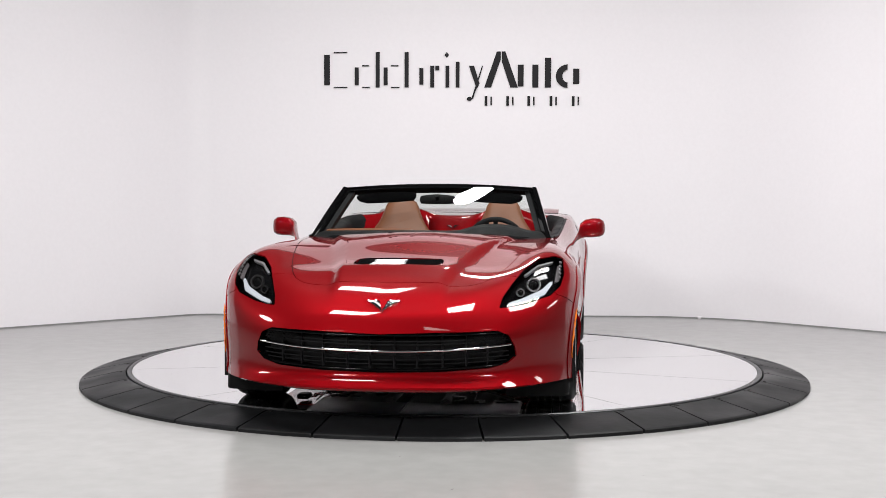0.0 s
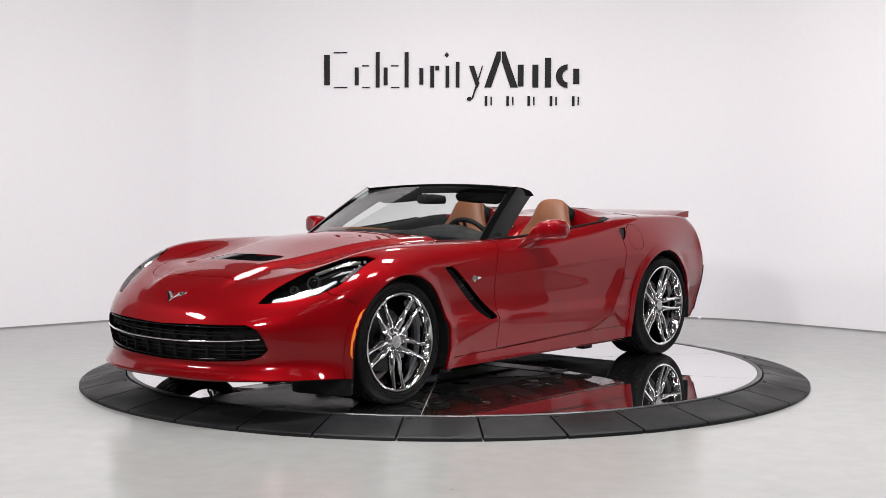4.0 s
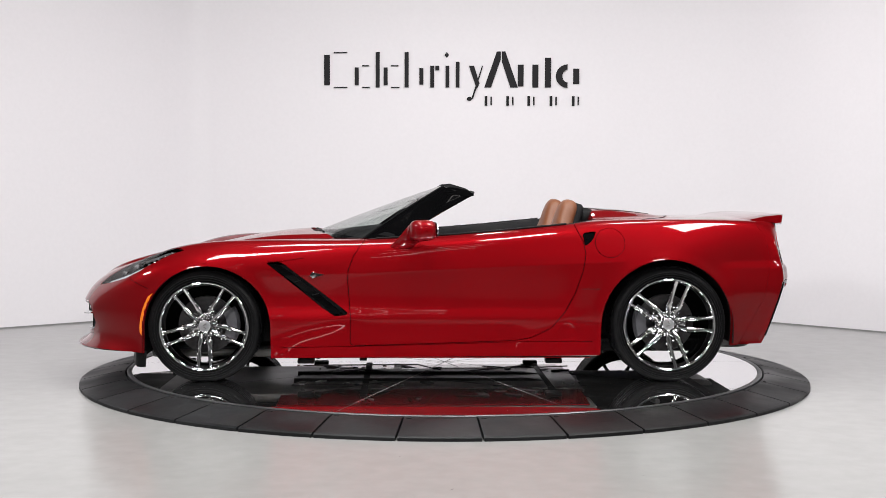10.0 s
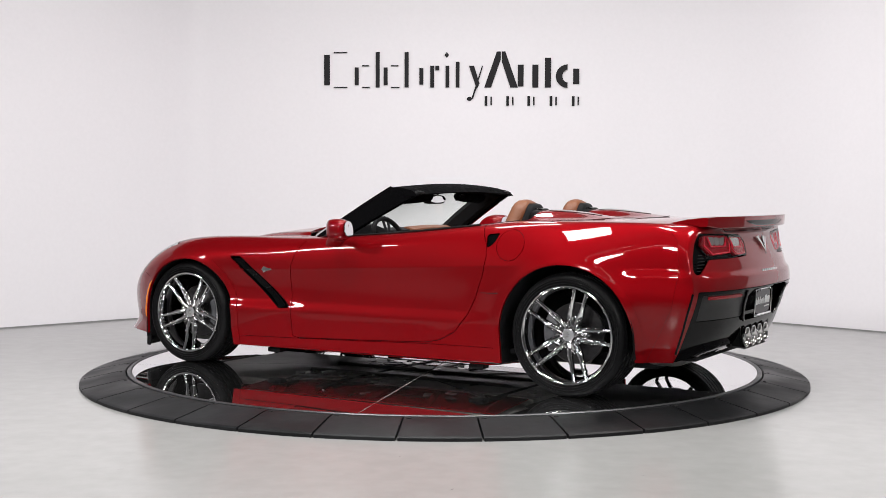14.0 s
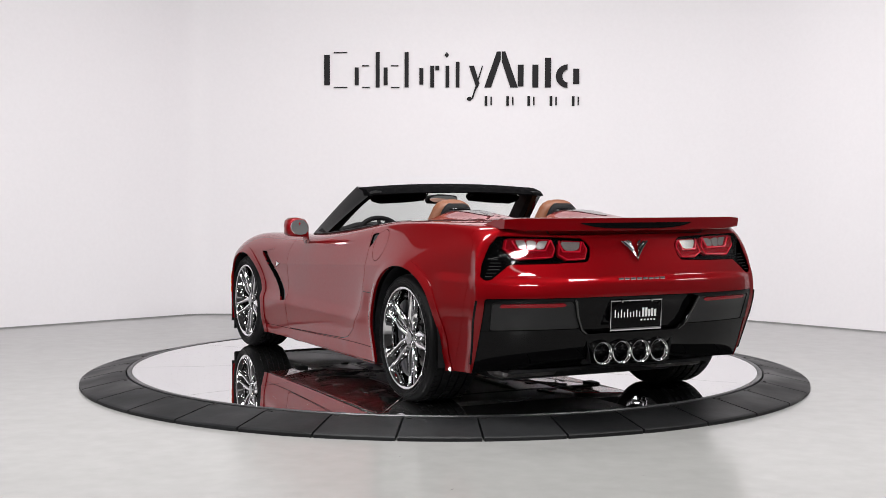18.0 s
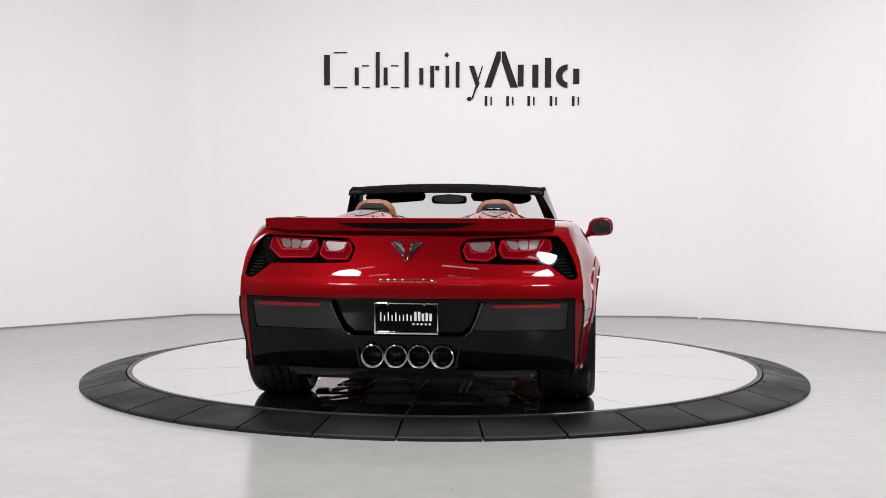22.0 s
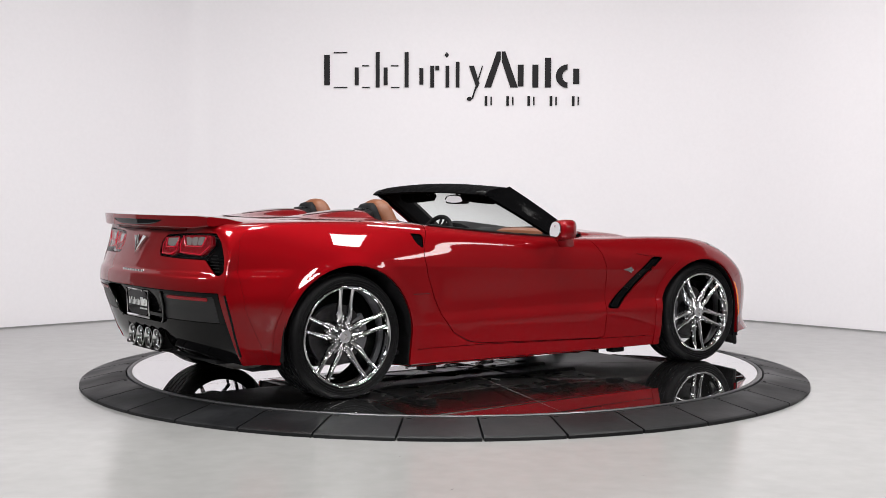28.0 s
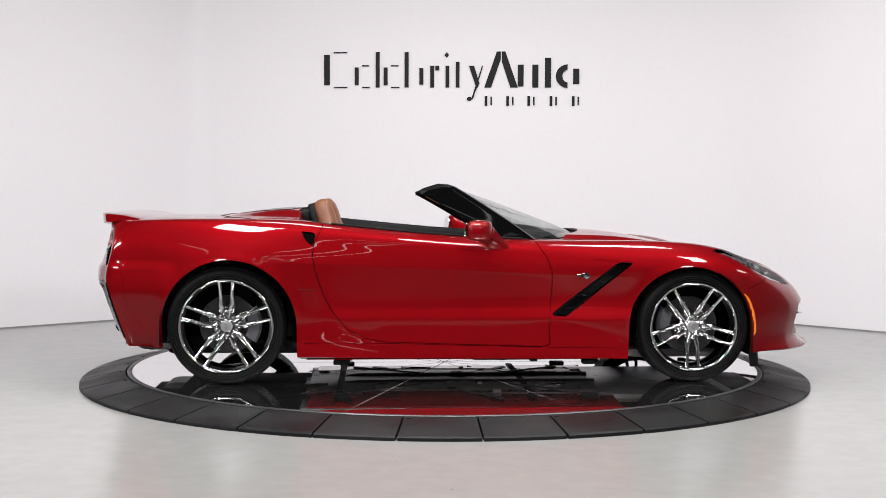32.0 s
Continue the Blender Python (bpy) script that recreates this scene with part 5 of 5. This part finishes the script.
def build_windscreen(car):
    screen = part("windscreen", None, car, "raked windscreen in a black frame")
    rows, n = [], 25
    lower, upper = [], []
    for k in range(n):
        u = -1 + 2 * k / (n - 1)
        a = abs(u)
        lower.append(Vector((.775 - .335 * a ** 2.1, .725 * u, .852 - .030 * a ** 2)))
        upper.append(Vector((-.060 + .030 * a ** 2, .612 * u, 1.158 - .026 * a ** 2)))
    steps = 13
    for i in range(steps):
        t = i / (steps - 1)
        rows.append([lo.lerp(up, t) + Vector((.025, 0, .034)) * 4 * t * (1 - t) * .16 for lo, up in zip(lower, upper)])
    pane = part("glass", sheet("glass", rows, GLASS), screen, "clear lightly tinted glass")
    pane.visible_shadow = False
    # black printed border
    drop = Vector((-.004, 0, -.006))
    part("top_border", sheet("top_border", [[p.lerp(q, .45) + drop for p, q in zip(rows[-2], rows[-1])], [p + drop for p in rows[-1]]], FRIT), screen)
    part("lower_border", sheet("lower_border", [[p + drop for p in rows[0]], [p.lerp(q, .6) + drop for p, q in zip(rows[0], rows[1])]], FRIT), screen)
    for s in (1, -1):
        k = 0 if s == -1 else n - 1
        outer = [r[k] for r in rows]
        pillar = []
        for i, p in enumerate(outer):
            t = i / (steps - 1)
            w = .085 - .03 * t
            q = p + Vector((-.012, s * .012, .004))
            back = Vector((-.140 - .030 * t, s * (.022 - .030 * t), -.034 - .012 * t))
            pillar.append([q + Vector((.020, -s * .020, .006)), q + Vector((.004, s * .004, .008)), q + Vector((-.03, s * .010, -.004)), q + back * .7, q + back, q + back + Vector((-.002, -s * .03, -.004)), q + Vector((-.03, -s * .055, -.024))])
        part("pillar", loft("pillar", pillar, BLACK_GLOSS, 35), screen, "black gloss windscreen pillar")
        inner = [[p + Vector((-.022, -s * .028, -.012)), p + Vector((-.024, -s * .060, -.016)), p + Vector((-.10, -s * .045, -.050)), p + Vector((-.125, -s * .02, -.050))] for p in outer]
        part("pillar_trim", loft("pillar_trim", inner, TRIM, 35), screen, "black inner pillar trim")
        # seal and latch at the rear corner of the header
        part("corner_seal", loft("corner_seal", [oval_ring((x, s * y, z), (1, 0, 0), (0, 0, 1), .03, rz, 12) for x, y, z, rz in ((-.19, .618, 1.094, .012), (-.195, .600, 1.100, .015), (-.20, .57, 1.104, .014), (-.20, .54, 1.106, .008))], BLACK_MATT), screen)
        # sun visor
        rings = [oval_ring((-.045, s * y, z), (1, 0, -.25), (0, 0, 1), .014, h, 14, 3) for y, z, h in ((.15, 1.086, .012), (.165, 1.080, .026), (.30, 1.076, .034), (.47, 1.068, .034), (.525, 1.070, .022), (.54, 1.074, .008))]
        part("sun_visor", loft("sun_visor", rings, FABRIC, 60), screen, "black sun visor")
        part("visor_clip", tube("visor_clip", [(-.10, s * .165, 1.115), (-.10, s * .165, 1.095), (-.07, s * .165, 1.085)], .006, BLACK_MATT), screen)
        # wiper
        a, b = Vector((.735, s * .02, .862)), Vector((.555, s * .52, .848))
        if s == -1:
            a, b = Vector((.70, .30, .860)), Vector((.775, -.20, .868))
        part("wiper", tube("wiper", [a, a.lerp(b, .5) + Vector((.01, 0, .008)), b], .006, BLACK_MATT), screen, "black wiper arm")
    rings = []
    for k in range(n):
        u = -1 + 2 * k / (n - 1)
        a = abs(u)
        y = .625 * u
        zf, zb = 1.160 - .026 * a ** 2, 1.128 - .018 * a ** 2
        rings.append([(-.045 + .03 * a ** 2, y, zf), (-.10, y, zf + .004), (-.19, y, zb + .008), (-.235 + .01 * a, y, zb - .018), (-.225, y, zb - .024), (-.10, y, zb - .024), (-.04, y, zf - .024)])
    part("header", loft("header", rings, FABRIC, 35), screen, "black padded windscreen header")
    return screen


def inside_mirror(car):
    unit = part("rear_view_mirror", None, car, "black rear-view mirror on the windscreen")
    rings = [oval_ring((.03, y, 1.060 + .004 * (1 - abs(y) * 9)), (1, 0, 0), (0, 0, 1), .022 * e, .030 * e, 18, 3) for y, e in ((-.115, .4), (-.105, .85), (-.06, 1), (0, 1.08), (.06, 1), (.105, .85), (.115, .4))]
    part("case", loft("case", rings, BLACK_MATT, 60), unit)
    bm = bmesh.new()
    prism(bm, rounded([(-.098, -.022), (.098, -.022), (.098, .022), (-.098, .022)], 2), .004)
    part("glass", bm_mesh("glass", bm, CHROME), unit, "mirror glass", pose(.0045, 0, 1.063, 90, 0, -90))
    part("stalk", tube("stalk", [(.05, 0, 1.065), (.070, 0, 1.078), (.082, 0, 1.088)], .012, BLACK_MATT), unit)


def build_seat(car, s):
    seat = part("seat", None, car, "tan leather bucket seat with a black shell", pose(-.12, 0, 0))
    back = [(.36, -.50, .21, .07), (.50, -.535, .245, .085), (.64, -.575, .255, .085), (.74, -.61, .250, .075), (.82, -.64, .215, .066), (.90, -.668, .158, .060), (.97, -.69, .128, .060), (1.01, -.705, .116, .058), (1.035, -.714, .100, .050), (1.052, -.719, .074, .038), (1.061, -.722, .038, .018)]
    fwd = Vector((1, 0, .30)).normalized()
    part("backrest", loft("backrest", [oval_ring((x, s * .36, z), (0, 1, 0), fwd, w, d, 28, 2.8) for z, x, w, d in back], LEATHER, 70), seat)
    part("back_shell", loft("back_shell", [oval_ring((x - .034 - d * .45, s * .36, z - .014), (0, 1, 0), fwd, w * .80, d * .62, 28, 2.8) for z, x, w, d in back[:-1]], TRIM, 70), seat, "black seat shell")
    for e in (1, -1):
        pts = [Vector((x + d * .93, s * .36 + e * w * .46, z)) for z, x, w, d in back[1:8]]
        part("stitch", tube("stitch", pts, .0035, LEATHER, 6), seat)
        wing = [(.44, -.47, .06), (.55, -.485, .075), (.66, -.515, .072), (.76, -.56, .05), (.81, -.60, .02)]
        part("bolster", loft("bolster", [oval_ring((x, s * .36 + e * .20, z), (0, 1, 0), (1, 0, .2), .055, d, 16, 2.2) for z, x, d in wing], LEATHER, 70), seat)
    cush = [(-.52, .30, .16, .05), (-.45, .34, .22, .09), (-.2, .355, .24, .10), (-.02, .36, .235, .085), (.05, .35, .20, .05)]
    part("cushion", loft("cushion", [oval_ring((x, s * .36, z), (0, 1, 0), (0, 0, 1), w, h, 24, 3) for x, z, w, h in cush], LEATHER, 70), seat)
    return seat


def build_interior(car):
    # tub
    bm = bmesh.new()
    box(bm, (-.98, -.78, .20), (.72, .78, .225))
    part("cabin_floor", bm_mesh("cabin_floor", bm, TRIM), car, "black carpet")
    for s in (1, -1):
        rows = []
        for x in np.linspace(.44, -.95, 30):
            y = float(np.interp(-x, [-.53, -.40, -.2, .5, .78, .88, .945], [.66, .755, .775, .792, .80, .775, .70]))
            z = skin(x=float(x), y=y).z
            rows.append([(x, s * y, z - .002), (x, s * (y - .012), z + .004), (x, s * (y - .05), z - .006), (x, s * (y - .075), z - .035), (x, s * (y - .085), z - .14), (x, s * (y - .06), .24)])
        inside = part("door_card", sheet("door_card", rows, TRIM), car, "black padded inner door panel")
        rows = []
        for x in np.linspace(.25, -.55, 17):
            y = float(np.interp(-x, [-.2, .5], [.775, .792])) - .09
            w = .02 + .03 * math.sin(math.pi * (x + .55) / .8)
            rows.append([(x, s * (y + .02), .70), (x, s * (y - w), .69), (x, s * (y - w - .01), .655), (x, s * (y + .02), .63)])
        part("armrest", sheet("armrest", rows, LEATHER), inside, "tan leather armrest")
    # dashboard
    rings = []
    for k in range(25):
        u = -1 + 2 * k / 24
        y = .735 * u
        hood = .040 * math.exp(-((y - .39) / .17) ** 4)
        front = .72 - .28 * abs(u) ** 2.2
        rings.append([(front, y, .838 - .012 * u * u), (front - .08, y, .862 + hood * .5 - .008 * u * u), (.36 - .06 * abs(u), y, .872 + hood), (.30 - .05 * abs(u), y, .857 + hood), (.29 - .05 * abs(u), y, .80 + hood * .5), (.34, y, .60), (.50, y, .45), (front, y, .45)])
    part("dashboard", loft("dashboard", rings, TRIM, 40), car, "black dashboard with a hooded dial cluster")
    rings = []
    for k in range(13):
        y = -.66 + .54 * k / 12
        e = .012 * math.sin(math.pi * k / 12)
        rings.append([(.345, y, .868), (.318, y, .877 + e * .5), (.262, y, .860 + e * .5), (.245, y, .80), (.26, y, .76), (.30, y, .75)])
    part("dash_pad", loft("dash_pad", rings, LEATHER, 50), car, "tan leather pad on the passenger side")
    rings = [[(.31 - .02, .39 + w * c, z + .06 * c2) for c, c2 in ((-1, 0), (-.7, .8), (0, 1), (.7, .8), (1, 0), (.8, -.6), (-.8, -.6))] for w, z in ((.14, .80), (.15, .80))]
    rings[1] = [(p[0] - .02, p[1], p[2]) for p in rings[1]]
    part("dial_cluster", loft("dial_cluster", rings, BLACK_GLOSS, 40), car)
    bm = bmesh.new()
    box(bm, (.232, -.10, .68), (.30, .10, .80), .012, None)
    part("screen", bm_mesh("screen", bm, BLACK_GLOSS), car, "black centre screen")
    # console and the red panel between the seats
    rings = [oval_ring((x, 0, z), (0, 1, 0), (0, 0, 1), w, .12, 20, 4) for x, z, w in ((.34, .52, .11), (.1, .50, .10), (-.3, .50, .095), (-.62, .53, .09), (-.80, .60, .09))]
    part("console", loft("console", rings, TRIM, 60), car, "black centre console")
    part("gear_lever", loft("gear_lever", [oval_ring((.02, 0, z), (1, 0, 0), (0, 1, 0), r, r, 16, 2) for z, r in ((.60, .035), (.66, .02), (.70, .018), (.71, .026), (.745, .026), (.755, .01))], LEATHER, 60), car)
    rows = []
    for k in range(33):
        y = -.735 + 1.47 * k / 32
        a = abs(y)
        xe = float(np.interp(a, [0, .55, .70, .775], [-.965, -.965, -.945, -.88]))
        z = skin(x=xe, y=a).z
        mid = 1 - float(ease(.10, .20, a))
        rows.append([(xe - .004, y, z), (xe + .012, y, z - .006), (xe + .022 + .06 * mid, y, z - .04), (xe + .045 + .16 * mid, y, z - .14), (xe + .07 + .24 * mid, y, z - .30), (xe + .08 + .30 * mid, y, .42)])
    part("rear_bulkhead", sheet("rear_bulkhead", rows, PAINT), car, "red painted panel behind the seats")
    emblem(car, (None, 0))
    for s in (1, -1):
        rings = [oval_ring((x, s * .36, z), (0, 1, 0), (0, 0, 1), w, h, 18, 3.2) for x, z, w, h in ((-.900, .945, .085, .050), (-.908, .955, .096, .055), (-.935, .958, .100, .054), (-.965, .958, .098, .046), (-.985, .955, .09, .034))]
        vent = part("hump_vent", loft("hump_vent", rings, BLACK_MATT, 50), car, "black trim on the hump behind a seat")
        rings = [oval_ring((x, s * .36, z), (0, 1, 0), (0, 0, 1), w, .006, 18, 4) for x, z, w in ((-.912, 1.008, .05), (-.918, 1.010, .060), (-.945, 1.009, .060), (-.953, 1.006, .05))]
        part("pad", loft("pad", rings, BLACK_GLOSS, 50), vent, "glossy black pad")
    # steering wheel
    wheel = part("steering_wheel", None, car, "black leather steering wheel", pose(.115, .385, .775, 0, -68, 0))
    ring = [(.178 * math.cos(k * math.pi / 24), .178 * math.sin(k * math.pi / 24), 0) for k in range(48)]
    part("rim", tube("rim", ring, .0155, TRIM, 12, closed=True), wheel)
    part("hub", lathe_mesh("hub", [(.0005, .03), (.04, .028), (.062, .012), (.066, -.03), (.03, -.10)], 24, TRIM), wheel)
    for a in (0, 180, 270, 250):
        t = radians(a + 90)
        part("spoke", tube("spoke", [(.05 * math.cos(t), .05 * math.sin(t), 0), (.172 * math.cos(t), .172 * math.sin(t), 0)], .014, TRIM, 8, .4), wheel)
    for s in (1, -1):
        build_seat(car, s)


def build_deck(car):
    """Dark gloss insets on the two humps and the seam of the roof cover."""
    S = shell_panel()
    S = clip(S, S[0][:, 2] - .9)
    out = rounded([(-.995, .28), (-.995, .44), (-1.10, .445), (-1.24, .42), (-1.36, .375), (-1.25, .32), (-1.10, .285)], 2)
    p = clip(S, distance(xy(S), out))
    both_sides("hump_inset", offset(p, .003), INSET, car, "dark gloss inset on the hump", .006)
    pts = [(x, y, skin(x=x, y=abs(y)).z + .0005) for x, y in [(-1.47 + .18 * (abs(t) / .7) ** 3, t) for t in np.linspace(-.80, .80, 41)]]
    part("cover_seam", tube("cover_seam", pts, .0022, SEAM, 6), car, "dark seam of the roof cover")


def build_underside(car):
    under = part("underbody", None, car, "black underbody with braces", pose(0, 0, -.036))
    for lo, hi, bevel, mat in (((-.94, -.866, .1835), (.95, .866, .205), .003, UNDERBODY), ((-.93, -.44, .139), (.90, .44, .19), .03, UNDERBODY), ((-1.75, -.55, .170), (-.90, .55, .25), .03, DARK),
                               ((.95, -.645, .201), (2.05, .645, .221), .004, DARK), ((.72, -.60, .146), (1.72, .60, .205), .02, UNDERBODY), ((-1.98, -.62, .241), (-.95, .62, .261), .004, DARK)):
        bm = bmesh.new()
        box(bm, lo, hi, bevel)
        part("tray", bm_mesh("tray", bm, mat), under)
    for s in (1, -1):
        # Red sheet added under the sill to widen the red reflection in the mirror.
        rows = [[(x, s * y, z) for y, z in ((.868, .178), (.66, .165), (.455, .150))] for x in (.94, .3, -.3, -.90)]
        part("sill_red_sheet", sheet("sill_red_sheet", rows, PAINT, .004), under, "added red sheet under the sill, widens the red seen in the mirror")
        part("brace", tube("brace", [(.75, s * .55, .143), (.05, s * .06, .140), (-.65, s * .55, .143)], .010, ALLOY_DARK, 8), under)
        part("pipe", tube("pipe", [(.9, s * .16, .150), (.2, s * .15, .150), (-.6, s * .15, .152), (-1.0, s * .18, .21), (-1.6, s * .30, .25)], .030, ALLOY_DARK, 12), under, "grey exhaust pipe")
        part("rear_arm", tube("rear_arm", [(-1.35, s * .62, .20), (-1.25, s * .25, .19)], .018, ALLOY_DARK), under)
        part("front_arm", tube("front_arm", [(1.35, s * .62, .20), (1.28, s * .25, .17)], .018, ALLOY_DARK), under)
        part("muffler", loft("muffler", [oval_ring((-1.80, s * y, .255), (1, 0, 0), (0, 0, 1), .12 * e, .052 * e, 18, 3) for y, e in ((.30, .6), (.32, 1), (.60, 1), (.62, .6))], ALLOY_DARK), under, "grey silencer box")
    shield = [[(x, y, .146 + .02 * (1 - (y / .12) ** 2)) for y in np.linspace(-.12, .12, 7)] for x in np.linspace(.85, -.95, 10)]
    part("heat_shield", sheet("heat_shield", shield, GREY_TRIM), under, "bright heat shield along the middle")
    rng = random.Random(4)
    for k in range(52):
        x, y = rng.uniform(-.9, .86), rng.choice((-1, 1)) * rng.uniform(.16, .74)
        a, b = rng.choice((.02, .03, .05, .14)) * rng.uniform(.7, 1.4), rng.choice((.008, .014, .03)) * rng.uniform(.7, 1.3)
        bm = bmesh.new()
        prism(bm, rounded([(-a, -b), (a, -b * rng.uniform(.4, 1.2)), (a * rng.uniform(.7, 1), b), (-a * rng.uniform(.6, 1), b * rng.uniform(.5, 1.3))], 1), .006 + rng.uniform(0, .006))
        at = Matrix.Translation((x, y, .1405 if abs(y) < .44 else .151 + .068 * (abs(y) - .455))) @ Matrix.Rotation(rng.uniform(-1.6, 1.6), 4, "Z") @ Matrix.Rotation(math.pi, 4, "X")
        part("underbody_bracket", bm_mesh("underbody_bracket", bm, rng.choice((ALLOY_DARK, BLACK_MATT, BLACK_MATT, GREY_TRIM))), under, "", at)
    for x in (-.72, .44):
        bm = bmesh.new()
        box(bm, (x - .022, -.72, .138), (x + .022, .72, .152), .004)
        part("cross_member", bm_mesh("cross_member", bm, DARK), under)
    for s, pts in ((1, [(.9, .32, .142), (.35, .30, .139), (.28, .44, .139), (-.4, .46, .140), (-.95, .40, .144)]), (-1, [(.9, .60, .142), (.1, .62, .139), (0, .42, .139), (-.6, .44, .140), (-.95, .56, .144)])):
        part("line", tube("line", [(x, s * y, z) for x, y, z in pts], .005, ALLOY_DARK, 6), under)
    for s in (1, -1):
        # jacking pads
        for x in (.78, -.70):
            bm = bmesh.new()
            box(bm, (x - .05, s * .70 - .035, .122), (x + .05, s * .70 + .035, .152), .008)
            part("jacking_pad", bm_mesh("jacking_pad", bm, BLACK_MATT), under)


def build_car():
    car = thing("convertible_sports_car", "glossy red convertible, roof down, chrome wheels, tan leather seats", "car")
    doors, pieces = build_body(car)
    build_front(car, pieces)
    build_sides(car, doors, pieces)
    build_rear(car, pieces)
    build_deck(car)
    for x, y, r, rim, width, turns in ((1.355, .897, .3265, .258, .245, (90, -90)), (-1.355, .908, .337, .270, .285, (252, 90))):
        for s, turn in zip((1, -1), turns):
            build_wheel(car, x, y, s, r, rim, width, turn)
    build_windscreen(car)
    inside_mirror(car)
    build_interior(car)
    build_underside(car)
    return car


car = build_car()


def motions():
    rows = [(float(t), heading(t)) for t in range(0, int(SECONDS) + 1)]
    turn = lambda a: Matrix.Rotation(radians(a), 4, "Z")
    walk(car, [(t, turn(a) @ Matrix.Translation((.060, -.028, 0))) for t, a in rows])
    walk(turntable, [(t, CENTRE @ turn(a)) for t, a in rows])


motions()
